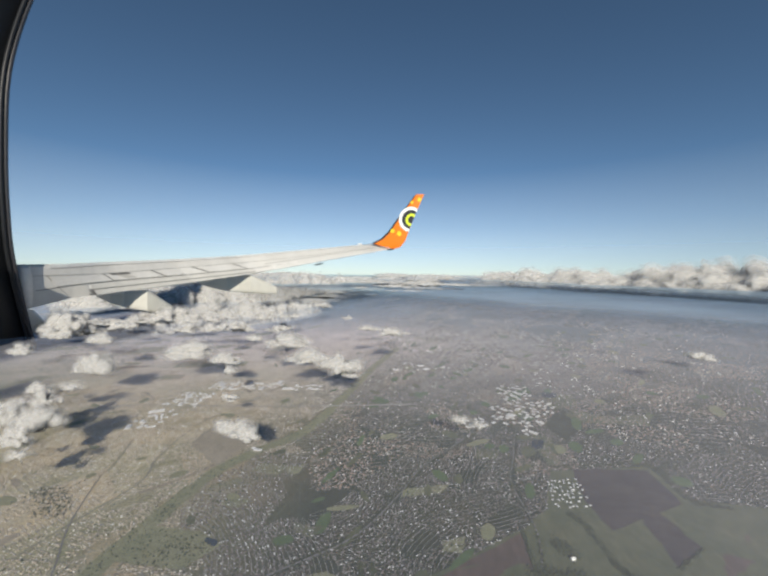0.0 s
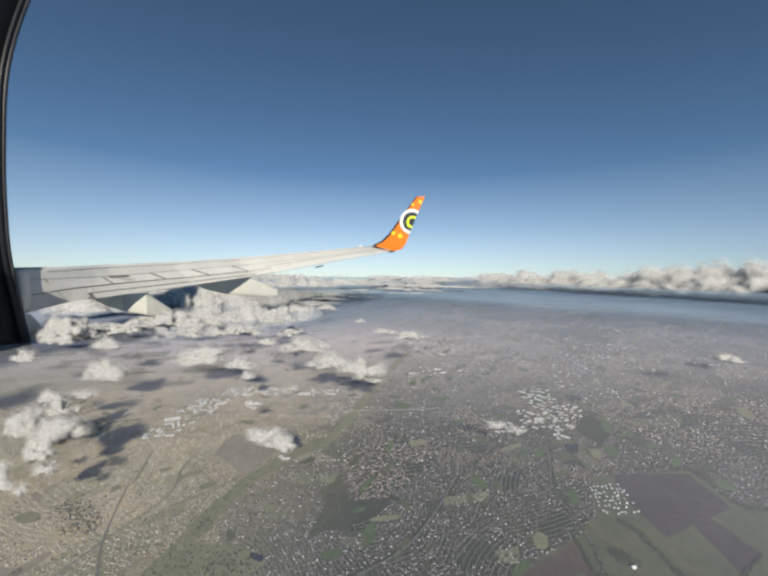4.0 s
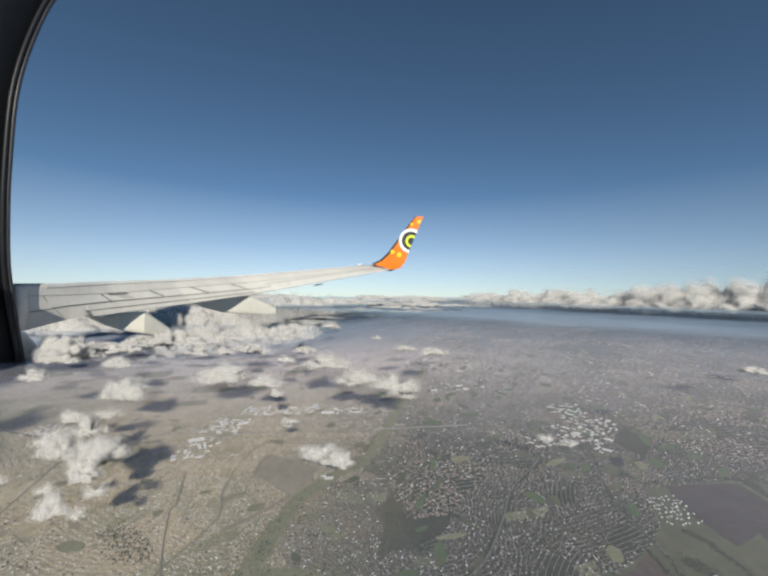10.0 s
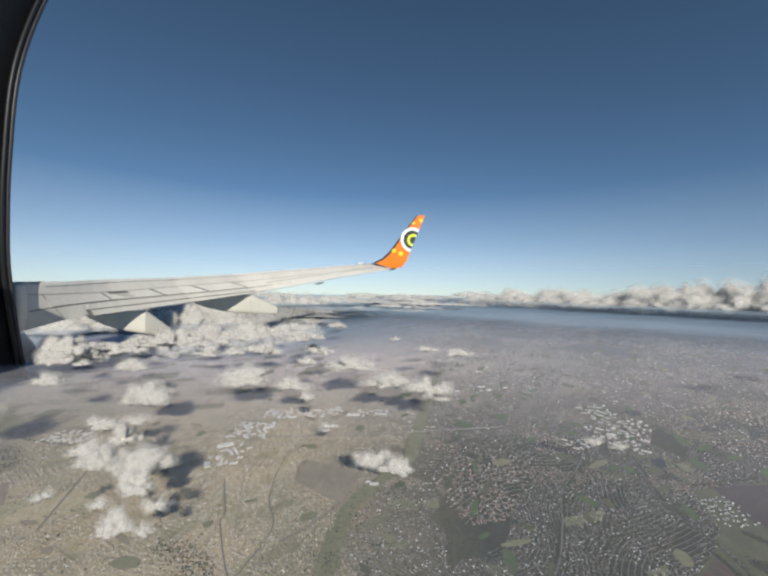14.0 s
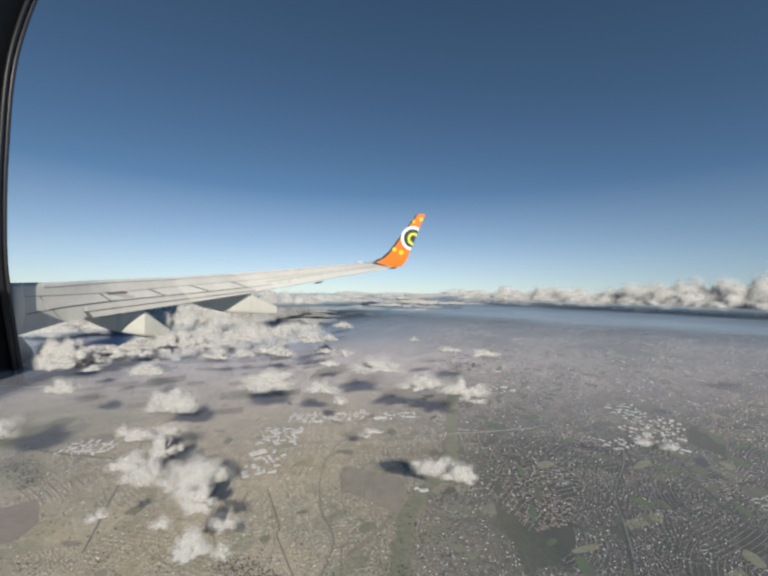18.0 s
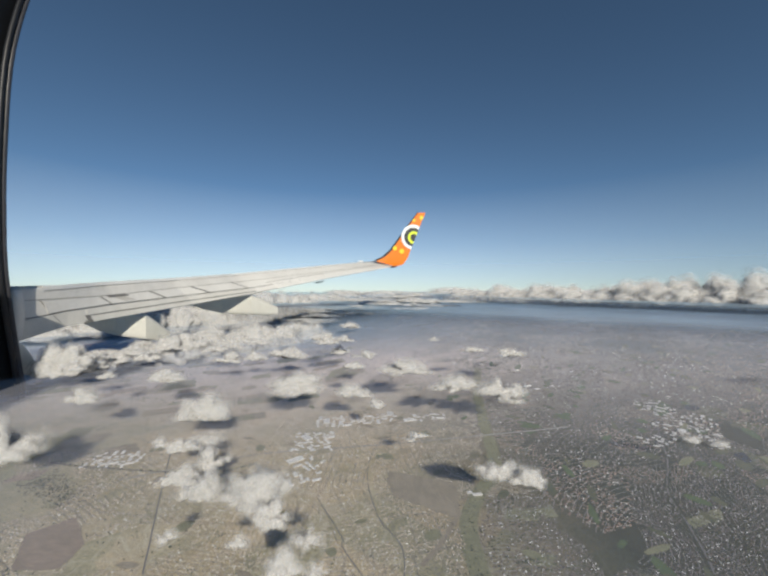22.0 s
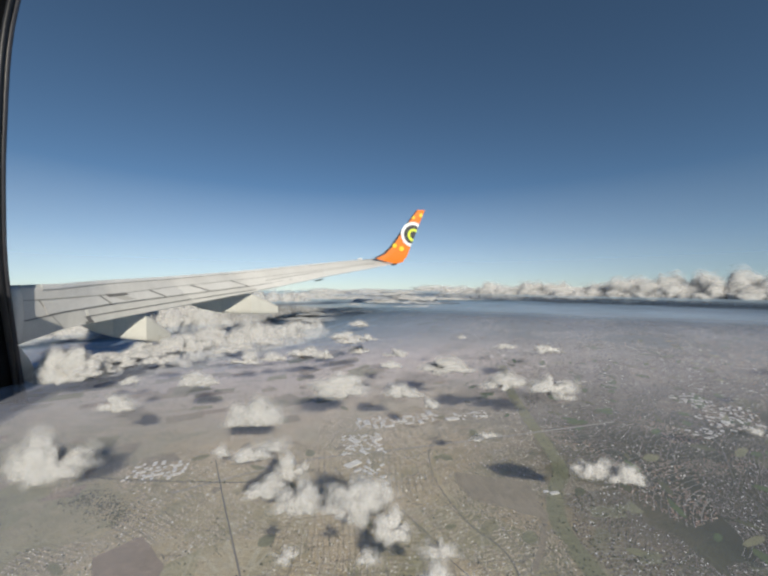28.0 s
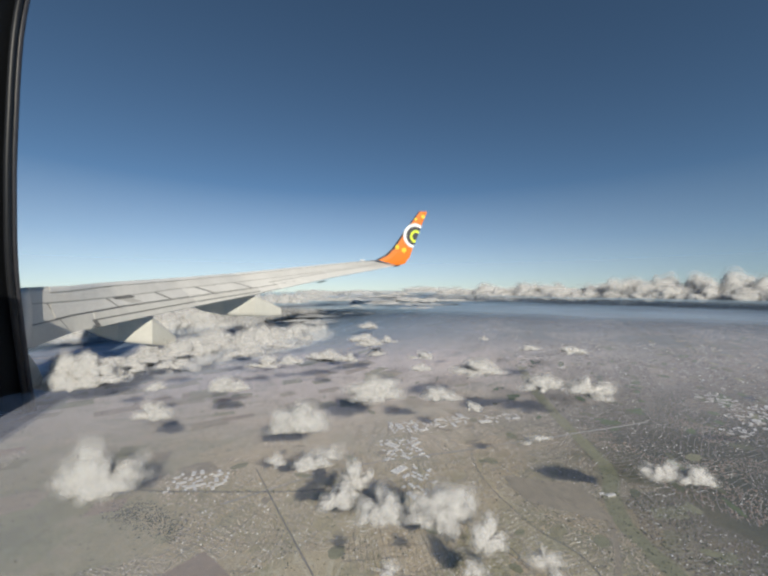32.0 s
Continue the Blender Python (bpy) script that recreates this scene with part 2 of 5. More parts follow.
def distance_material():
    """Painted haze for a see-through ring: milky low over the horizon, clear higher up."""
    m = Mat("milky_distance", 1.0, 0.0, 0.0)
    t = m.tree
    drops = t.nodes.new("ShaderNodeBsdfDiffuse")
    drops.inputs["Color"].default_value = (0.5, 0.49, 0.49, 1)
    clear = t.nodes.new("ShaderNodeBsdfTransparent")
    mixed = t.nodes.new("ShaderNodeMixShader")
    place = t.nodes.new("ShaderNodeSeparateXYZ")
    m.link(m.coord.outputs["Object"], place.inputs[0])
    span = t.nodes.new("ShaderNodeMapRange")
    span.inputs["From Min"].default_value, span.inputs["From Max"].default_value = 0.0, 40.0
    m.link(place.outputs["Z"], span.inputs["Value"])
    m.link(m.ramp(span.outputs[0], [(0.0, (0.7,) * 3), (0.2, (0.5,) * 3), (0.5, (0.22,) * 3), (1.0, (0.0,) * 3)]), mixed.inputs[0])
    m.link(clear.outputs[0], mixed.inputs[1])
    m.link(drops.outputs[0], mixed.inputs[2])
    t.nodes.remove(m.shader)
    m.link(mixed.outputs[0], t.nodes["Material Output"].inputs["Surface"])
    return m.mat


def wing_material(name, c, rough=0.35):
    m = Mat(name, rough, 0.0, 0.5)
    stain = m.ramp(m.noise(0.8, 8, 0.65, (0.6, 2.5, 1.0)), [(0.3, tuple(v * 0.86 for v in c)), (0.65, c)])
    grain = m.ramp(m.noise(14, 4), [(0.35, (0.93, 0.93, 0.93)), (0.65, (1.0, 1.0, 1.0))])
    m.color(m.mix(0.8, stain, grain, "MULTIPLY"))
    m.bump(m.noise(2.0, 3), 0.06, 0.02)
    return m.mat


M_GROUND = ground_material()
M_BROWN = field_material("ploughed_soil", (0.095, 0.07, 0.058), (0.14, 0.105, 0.088), (1.0, 0.15, 1.0))
M_CLAY = field_material("bare_clay", (0.28, 0.225, 0.175), (0.36, 0.29, 0.23), (0.4, 1.0, 1.0))
M_DARK = field_material("dark_soil", (0.06, 0.05, 0.048), (0.09, 0.073, 0.067), (0.2, 1.0, 1.0))
M_GREEN = field_material("pasture", (0.09, 0.105, 0.06), (0.14, 0.145, 0.085), (1.0, 0.4, 1.0))
M_PARK = field_material("park_grass", (0.075, 0.12, 0.055), (0.12, 0.165, 0.075), (0.6, 1.0, 1.0))
M_MEADOW = field_material("meadow", (0.2, 0.21, 0.125), (0.27, 0.265, 0.165), (0.5, 1.0, 1.0))
M_TAN = field_material("dry_field", (0.28, 0.245, 0.185), (0.36, 0.315, 0.24), (1.0, 0.3, 1.0))
M_ROAD = plain("asphalt", (0.19, 0.185, 0.18), 0.9, grain=20)
M_STREET = plain("worn_street", (0.36, 0.35, 0.335), 0.9, grain=20)
M_TAR = plain("grey_brown_street", (0.27, 0.25, 0.215), 0.9, grain=20)
M_WATER = plain("pond_water", (0.03, 0.045, 0.06), 0.12)
M_TREE = Mat("tree_leaves", 0.9)
M_TREE.color(M_TREE.ramp(M_TREE.island(), [(0.0, (0.035, 0.045, 0.025)), (0.5, (0.06, 0.075, 0.036)), (1.0, (0.10, 0.105, 0.055))]))
M_TREE = M_TREE.mat
M_WALL = roof_material("house_walls", [(0.0, (0.42, 0.38, 0.33)), (0.3, (0.5, 0.48, 0.44)), (0.6, (0.34, 0.29, 0.25)), (0.95, (0.6, 0.58, 0.55))])
M_BRICK_WALL = roof_material("brick_house_walls", [(0.0, (0.2, 0.17, 0.15)), (0.4, (0.26, 0.23, 0.2)), (0.7, (0.16, 0.13, 0.12)), (0.94, (0.5, 0.49, 0.47))])
M_ROOF_SUBURB = roof_material("suburb_roofs", [(0.0, (0.075, 0.07, 0.075)), (0.3, (0.12, 0.10, 0.09)), (0.5, (0.18, 0.14, 0.12)), (0.66, (0.28, 0.27, 0.26)), (0.82, (0.5, 0.5, 0.5)), (0.92, (0.88, 0.88, 0.88))])
M_ROOF_ESTATE = roof_material("estate_roofs", [(0.0, (0.42, 0.34, 0.26)), (0.3, (0.51, 0.44, 0.35)), (0.55, (0.35, 0.32, 0.26)), (0.68, (0.58, 0.54, 0.46)), (0.9, (0.84, 0.82, 0.78))])
M_ROOF_TERRA = roof_material("tiled_roofs", [(0.0, (0.27, 0.16, 0.12)), (0.35, (0.2, 0.14, 0.11)), (0.6, (0.32, 0.21, 0.16)), (0.78, (0.3, 0.28, 0.26)), (0.92, (0.8, 0.79, 0.77))])
M_ROOF_OCHRE = roof_material("ochre_roofs", [(0.0, (0.53, 0.44, 0.33)), (0.4, (0.46, 0.385, 0.29)), (0.65, (0.58, 0.51, 0.42)), (0.9, (0.8, 0.77, 0.71))])
M_ROOF_FAR = roof_material("far_roofs", [(0.0, (0.16, 0.14, 0.13)), (0.3, (0.32, 0.27, 0.24)), (0.55, (0.48, 0.44, 0.41)), (0.8, (0.9, 0.9, 0.9))])
M_SHED_ROOF = Mat("sheet_metal_roof", 0.5)
M_SHED_ROOF.color(M_SHED_ROOF.mix(0.5, M_SHED_ROOF.ramp(M_SHED_ROOF.per_object(), [(0.0, (0.86, 0.86, 0.86)), (0.35, (0.75, 0.76, 0.78)), (0.6, (0.88, 0.87, 0.82)), (0.8, (0.5, 0.51, 0.53)), (1.0, (0.7, 0.7, 0.7))]),
                                  M_SHED_ROOF.ramp(M_SHED_ROOF.noise(30, 3, 0.5, (1, 0.1, 1)), [(0.3, (0.72, 0.72, 0.72)), (0.7, (0.9, 0.9, 0.9))])))
M_SHED_ROOF = M_SHED_ROOF.mat
M_ROOF_SHEDS = roof_material("far_shed_roofs", [(0.0, (0.9, 0.9, 0.9)), (0.5, (0.7, 0.7, 0.71)), (0.75, (0.85, 0.83, 0.78))])
M_VILLAGE_ROOF = Mat("pale_village_roof", 0.6)
M_VILLAGE_ROOF = M_VILLAGE_ROOF.color(M_VILLAGE_ROOF.ramp(M_VILLAGE_ROOF.per_object(), [(0.0, (0.75, 0.75, 0.76)), (0.4, (0.4, 0.41, 0.43)), (0.7, (0.55, 0.55, 0.56)), (1.0, (0.3, 0.31, 0.33))])).mat
M_SHED_WALL = plain("shed_wall", (0.5, 0.48, 0.45), 0.7)
M_SHELLS = [cloud_material("cloud_core", 0.2, 0.4, 0.95, 3.0, 0.35, 1.3), cloud_material("cloud_dense_veil", 0.26, 0.5, 0.7, 2.4, 0.35, 1.4), cloud_material("cloud_veil", 0.30, 0.56, 0.48, 2.8, 0.35, 1.5),
            cloud_material("cloud_wisp", 0.36, 0.66, 0.27, 3.0, 0.35, 2.0), cloud_material("cloud_edge", 0.4, 0.7, 0.15, 3.2, 0.35, 2.4)]
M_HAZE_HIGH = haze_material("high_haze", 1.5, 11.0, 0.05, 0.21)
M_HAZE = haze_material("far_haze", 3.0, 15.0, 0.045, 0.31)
M_BLUE_HAZE = haze_material("blue_haze", 8.6, 12.5, 0.0, 0.5, (0.63, 0.77, 0.0), ((0.5, 0.68, 0.82),) * 4)
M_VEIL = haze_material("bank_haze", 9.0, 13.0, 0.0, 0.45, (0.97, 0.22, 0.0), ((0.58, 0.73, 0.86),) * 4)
M_DISTANCE = distance_material()
M_WING = wing_material("wing_paint", (0.63, 0.62, 0.6))
M_PANEL = wing_material("wing_panel_paint", (0.66, 0.65, 0.63))
M_FLAP = wing_material("flap_paint", (0.6, 0.59, 0.56))
M_SLAT = wing_material("bare_leading_edge", (0.68, 0.68, 0.68), 0.28)
M_GAP = plain("panel_gap", (0.15, 0.15, 0.15), 0.8)
M_SEAM = plain("panel_seam", (0.3, 0.295, 0.285), 0.7)
M_SMUDGE = plain("grey_smudge", (0.42, 0.41, 0.39), 0.8)
M_REVEAL = plain("dark_window_reveal", (0.014, 0.015, 0.018), 0.4, grain=4)
M_FAIR = wing_material("fairing_paint", (0.63, 0.62, 0.565), 0.4)
M_ORANGE = plain("orange_paint", (0.85, 0.2, 0.008), 0.4, grain=3, amount=0.05)
M_WHITE = plain("white_paint", (0.85, 0.85, 0.84), 0.4, grain=3, amount=0.03)
M_BLACK = plain("black_paint", (0.022, 0.026, 0.032), 0.4, grain=3)
M_LIME = plain("lime_paint", (0.72, 0.86, 0.05), 0.4, grain=3, amount=0.04)
M_YELLOW = plain("yellow_paint", (0.95, 0.62, 0.03), 0.4, grain=3, amount=0.05)
M_FRAME = plain("dark_window_trim", (0.008, 0.009, 0.011), 0.5, grain=4)
M_SEAL = plain("grey_window_seal", (0.045, 0.045, 0.052), 0.35, grain=4)


# ---- helpers for meshes ----
def part(name, bm, material, parent=None, label=""):
    """Links a bmesh as one mesh object under a thing or part."""
    me = bpy.data.meshes.new(name)
    bm.to_mesh(me)
    bm.free()
    me.materials.append(material)
    ob = new(name, me)
    ob.parent = parent
    return tagged(ob, label)


def smooth(ob):
    ob.data.polygons.foreach_set("use_smooth", [True] * len(ob.data.polygons))
    return ob


def bulk(name, verts, faces, materials, index=None):
    """A mesh object out of arrays: verts (n, 3), faces (m, 3) or (m, 4)."""
    me = bpy.data.meshes.new(name)
    k = faces.shape[1]
    me.vertices.add(len(verts))
    me.vertices.foreach_set("co", np.ascontiguousarray(verts, dtype=np.float32).ravel())
    me.loops.add(faces.size)
    me.loops.foreach_set("vertex_index", np.ascontiguousarray(faces, dtype=np.int32).ravel())
    me.polygons.add(len(faces))
    me.polygons.foreach_set("loop_start", np.arange(0, faces.size, k, dtype=np.int32))
    if index is not None:
        me.polygons.foreach_set("material_index", np.ascontiguousarray(index, dtype=np.int32))
    for m in materials:
        me.materials.append(m)
    me.update(calc_edges=True)
    me.validate()
    return new(name, me)


def soft_plus(v, k):
    return k * np.logaddexp(0, v / k)


def land(x, y):
    """The height of the ground: a plain that rises gently towards one side."""
    s = 0.63 * x + 0.77 * y
    k = 1 / (1 + np.exp(-np.clip((x + 0.1 * y + 0.5) / 1.2, -40, 40)))
    return 0.2 * k * (soft_plus(s - 4.3, 0.8) - soft_plus(s - 10.5, 1.6))


def inside(poly, x, y):
    hit = np.zeros(np.shape(x), bool)
    for (ax, ay), (bx, by) in zip(poly, poly[1:] + poly[:1]):
        if ay == by:
            continue
        hit ^= ((ay > y) != (by > y)) & (x < (bx - ax) * (y - ay) / (by - ay) + ax)
    return hit


def line_distance(line, x, y):
    best = np.full(np.shape(x), 1e9)
    for (ax, ay), (bx, by) in zip(line, line[1:]):
        dx, dy = bx - ax, by - ay
        t = np.clip(((x - ax) * dx + (y - ay) * dy) / (dx * dx + dy * dy), 0, 1)
        best = np.minimum(best, np.hypot(x - ax - t * dx, y - ay - t * dy))
    return best


def soften(line, n=8):
    """The same line, rounded, with n points a piece."""
    p = [np.array(q, float) for q in line]
    p = [2 * p[0] - p[1]] + p + [2 * p[-1] - p[-2]]
    out = []
    for a, b, c, d in zip(p, p[1:], p[2:], p[3:]):
        for i in range(n):
            t = i / n
            out.append(0.5 * (2 * b + (c - a) * t + (2 * a - 5 * b + 4 * c - d) * t * t + (3 * b - a - 3 * c + d) * t ** 3))
    return out + [p[-2]]


def strip(name, line, width, lift, material, label, category="road", kind="structure"):
    pts = soften(line)
    bm = bmesh.new()
    pairs = []
    for i, p in enumerate(pts):
        d = pts[min(i + 1, len(pts) - 1)] - pts[max(i - 1, 0)]
        d = d / np.hypot(*d)
        row = []
        for s in (-1, 1):
            x, y = p[0] - s * d[1] * width / 2, p[1] + s * d[0] * width / 2
            row.append(bm.verts.new((x, y, float(land(x, y)) + lift)))
        pairs.append(row)
    for (a, b), (c, d) in zip(pairs, pairs[1:]):
        bm.faces.new((a, c, d, b))
    return tagged(part(name, bm, material), label, category, kind=kind)


def patch(name, poly, lift, material, label, category="field", rounded=False):
    """A piece of land with a slightly wavering outline that follows the ground."""
    bm = bmesh.new()
    ring = []
    n = len(poly)
    for i in range(n):
        a, b = np.array(poly[i]), np.array(poly[(i + 1) % n])
        for k in range(6):
            q = a + (b - a) * k / 6
            ring.append(q + (np.random.uniform(-0.012, 0.012, 2) if k else 0))
    if rounded:
        m = len(ring)
        for _ in range(3):
            ring = [(ring[i - 1] + 2 * ring[i] + ring[(i + 1) % m]) / 4 for i in range(m)]
    c = sum(ring) / len(ring)
    loops = []
    for f in (1.0, 0.66, 0.33):
        loops.append([bm.verts.new((*(c + (q - c) * f), float(land(*(c + (q - c) * f))) + lift)) for q in ring])
    m = bm.verts.new((*c, float(land(*c)) + lift))
    for a, b in zip(loops, loops[1:]):
        for i in range(len(ring)):
            j = (i + 1) % len(ring)
            bm.faces.new((a[i], a[j], b[j], b[i]))
    for i in range(len(ring)):
        bm.faces.new((loops[-1][i], loops[-1][(i + 1) % len(ring)], m))
    bmesh.ops.recalc_face_normals(bm, faces=bm.faces)
    return tagged(part(name, bm, material), label, category, kind="structure")


# ---- the ground ----
def build_sheet(name, lift, material, label, category, xs, ys, follow=1.0):
    gx, gy = np.meshgrid(xs, ys)
    v = np.stack([gx, gy, land(gx, gy) * follow + lift], -1).reshape(-1, 3)
    nx = len(xs)
    i = (np.arange(len(ys) - 1)[:, None] * nx + np.arange(nx - 1)).ravel()
    ob = bulk(name, v, np.stack([i, i + 1, i + nx + 1, i + nx], 1), [material])
    tagged(smooth(ob), label, category, kind="structure")


def build_ground():
    xs = np.concatenate([-np.geomspace(160, 16.5, 24), np.arange(-16, 12.01, 0.2), np.geomspace(12.5, 160, 24)])
    ys = np.concatenate([-np.geomspace(160, 3.5, 20), np.arange(-3, 16.01, 0.2), np.geomspace(16.5, 160, 30)])
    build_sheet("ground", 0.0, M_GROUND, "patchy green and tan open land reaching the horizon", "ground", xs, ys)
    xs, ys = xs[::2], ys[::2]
    # see-through sheets in place of haze, paling and tinting what lies below
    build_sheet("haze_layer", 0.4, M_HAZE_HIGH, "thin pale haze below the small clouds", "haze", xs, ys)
    # blue shade and haze under the bank, put in as a tinted sheet
    build_sheet("haze_layer", 1.42, M_BLUE_HAZE, "see-through blue sheet for the hazy shade below the far cloud bank", "haze", xs, ys, 0.0)
    # added to lighten the shaded base of the bank
    build_sheet("haze_layer", 1.79, M_VEIL, "see-through blue-grey sheet lightening the dark base of the cloud bank", "haze", xs[xs > 3], ys[ys > 3], 0.0)
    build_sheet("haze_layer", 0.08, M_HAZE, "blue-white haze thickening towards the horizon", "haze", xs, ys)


def build_distance():
    """A see-through ring that greys the low sky like haze, far beyond the last clouds."""
    n, rings = 96, (-2.0, 4.0, 10.0, 20.0, 30.0, 40.5)
    a = np.arange(n) * math.tau / n
    v = np.concatenate([np.stack([140 * np.cos(a), 140 * np.sin(a), np.full(n, z)], 1) for z in rings])
    f = [(k * n + i, k * n + (i + 1) % n, (k + 1) * n + (i + 1) % n, (k + 1) * n + i) for k in range(len(rings) - 1) for i in range(n)]
    tagged(smooth(bulk("backdrop", v, np.array(f), [M_DISTANCE])), "milky haze low over the horizon", "haze", kind="structure")


build_ground()
build_distance()

BELT = [(1.47, 8.11), (1.10, 7.03), (0.84, 5.87), (0.56, 4.57), (0.15, 3.99), (-0.08, 3.55), (-0.16, 2.98), (-0.16, 2.78), (-0.20, 2.37), (-0.17, 2.03)]
MAIN = [(0.86, 2.10), (1.11, 2.35), (1.62, 2.77), (1.94, 3.33), (2.17, 3.83), (2.63, 4.36), (3.03, 4.96), (3.49, 5.59), (4.17, 6.47), (5.47, 7.79)]
EAST = [(3.05, 2.58), (3.10, 2.77), (3.12, 3.07), (3.05, 3.57), (3.14, 3.94), (3.33, 4.61), (3.59, 5.08), (3.99, 5.70)]
WEST = [(-0.36, 1.99), (-0.54, 2.22), (-0.86, 2.61), (-1.25, 3.28), (-1.28, 3.44), (-1.58, 4.06)]
LONG = [(-0.89, 2.23), (-0.84, 2.61), (-0.74, 3.23), (-0.95, 3.77), (-1.03, 4.69), (-0.72, 5.52), (0.36, 5.78), (1.59, 5.84)]
RAIL = [(-3.98, 4.55), (-2.62, 5.11), (-1.11, 5.29), (0.44, 5.37), (1.96, 5.35)]
CROSS = [(-5.12, 5.03), (-4.50, 4.88), (-3.06, 4.67), (-2.47, 4.88)]
LANE = [(-2.82, 3.09), (-2.91, 3.30), (-3.35, 4.32), (-3.76, 5.30)]
GAPWAY = [(-0.61, 3.06), (-0.39, 3.32), (-0.11, 3.73)]
FIELDS = [(2.07, 2.13), (2.26, 2.48), (3.02, 2.99), (3.28, 3.23), (3.47, 3.77), (4.42, 3.83), (4.51, 3.39), (5.27, 3.23), (5.11, 2.10), (2.12, 1.56)]
BARE = [(-0.77, 4.07), (-0.81, 4.41), (-0.77, 4.59), (-0.02, 4.26), (-0.04, 4.05), (-0.15, 3.62)]
CLAY = [(-4.18, 3.63), (-3.91, 3.86), (-3.55, 3.48), (-3.52, 3.18), (-3.89, 3.18)]
GOLF = [(-0.15, 2.68), (0.36, 2.66), (0.58, 2.56), (0.44, 2.29), (-0.25, 2.28)]

strip("green_belt", BELT, 0.17, 0.0016, M_MEADOW, "winding green belt of grass between housing estates", "grassland")
strip("main_road", MAIN, 0.018, 0.004, M_ROAD, "dark straight dual carriageway through the suburbs")
strip("road", EAST, 0.013, 0.004, M_ROAD, "dark road along the edge of the suburb")
strip("road", WEST, 0.011, 0.004, M_ROAD, "dark road through the tan housing estate")
strip("road", LONG, 0.01, 0.0044, M_ROAD, "long grey road past the warehouses")
strip("road", CROSS, 0.02, 0.0042, M_ROAD, "dark cross road over the housing grid")
strip("road", LANE, 0.014, 0.0046, M_ROAD, "narrow dark road between housing blocks")
strip("verge", GAPWAY, 0.05, 0.0030, M_TAN, "wide brown strip of bare ground between estates", "bare ground")
strip("railway", RAIL, 0.03, 0.0034, M_STREET, "pale railway line crossing the plain", "railway")

patch("farmland", FIELDS, 0.0012, M_GREEN, "dull green farmland between ploughed fields")
def field(mat, label, poly):
    patch("field", poly, 0.0022 + 0.0003 * random.random(), mat, label)


field(M_DARK, "dark ploughed field beside the suburb", [(3.70, 3.81), (4.39, 3.76), (4.43, 3.32), (3.72, 3.01), (3.64, 3.35)])
field(M_DARK, "dark brown ploughed field", [(4.00, 3.11), (4.18, 3.24), (4.29, 2.86), (4.02, 2.68)])
field(M_GREEN, "green pasture with worn patches", [(4.44, 3.32), (4.98, 3.21), (4.61, 2.75), (4.30, 2.87)])
field(M_BROWN, "brown ploughed field among pastures", [(4.41, 2.84), (4.71, 3.03), (4.56, 2.76), (4.28, 2.62)])
field(M_BROWN, "brown ploughed field below the houses", [(2.28, 2.44), (3.00, 2.95), (3.00, 2.60), (2.59, 2.46)])
field(M_BROWN, "reddish brown ploughed field", [(2.35, 2.00), (2.55, 2.42), (3.06, 2.34), (3.02, 2.09)])
field(M_GREEN, "green pasture beside a wood", [(3.04, 2.97), (3.30, 3.05), (3.35, 2.67), (3.05, 2.63)])
field(M_BROWN, "brown field with a green edge", [(3.34, 2.54), (3.93, 2.50), (3.92, 2.20), (3.13, 2.11)])
field(M_GREEN, "green pasture beside the hedges", [(3.36, 3.10), (3.57, 3.17), (3.66, 2.73), (3.41, 2.68)])
field(M_GREEN, "green field beyond the hedge", [(3.65, 2.65), (4.00, 2.62), (4.45, 2.56), (4.22, 2.24), (3.97, 2.22)])
field(M_MEADOW, "mown green sports ground", [(1.26, 2.31), (1.50, 2.42), (1.72, 2.35), (1.74, 2.02), (1.35, 1.97)])
field(M_MEADOW, "green meadow inside the suburb", [(2.35, 2.82), (2.54, 2.86), (2.50, 2.69), (2.35, 2.70)])
field(M_MEADOW, "strip of green sports fields", [(1.98, 3.45), (2.44, 3.53), (2.35, 3.40), (1.97, 3.31)])
field(M_GREEN, "small green park among houses", [(1.07, 2.88), (1.35, 2.85), (1.28, 2.72), (1.11, 2.77)])
field(M_MEADOW, "small green field among houses", [(0.64, 3.71), (0.85, 3.77), (0.84, 3.59), (0.71, 3.58)])
field(M_GREEN, "small green park among houses", [(2.78, 4.19), (3.05, 4.14), (2.96, 3.96), (2.73, 4.00)])
field(M_MEADOW, "green field beside tan estates", [(0.36, 3.76), (0.70, 3.72), (0.61, 3.54), (0.29, 3.60)])
field(M_MEADOW, "green playing field in the suburb", [(0.33, 3.16), (0.54, 3.11), (0.46, 2.99), (0.29, 3.02)])
field(M_TAN, "bare grey-brown field between estates", BARE)
field(M_MEADOW, "green golf course dotted with dark trees", GOLF)
field(M_CLAY, "reddish brown bare land", CLAY)
field(M_GREEN, "green parkland beside the pond", [(3.86, 5.55), (4.29, 5.37), (4.23, 5.10), (3.87, 5.02)])
field(M_GREEN, "green golf course at the edge of town", [(4.08, 5.02), (4.39, 4.75), (5.01, 4.81), (4.84, 4.55), (4.14, 4.66)])
field(M_GREEN, "green strip along the stream", [(3.46, 4.48), (3.67, 4.36), (3.61, 3.88), (3.49, 3.85), (3.46, 4.07)])
patch("pond", [(3.43, 4.33), (3.59, 4.33), (3.50, 4.14), (3.40, 4.17)], 0.004, M_WATER, "small dark pond in the park", "water", True)
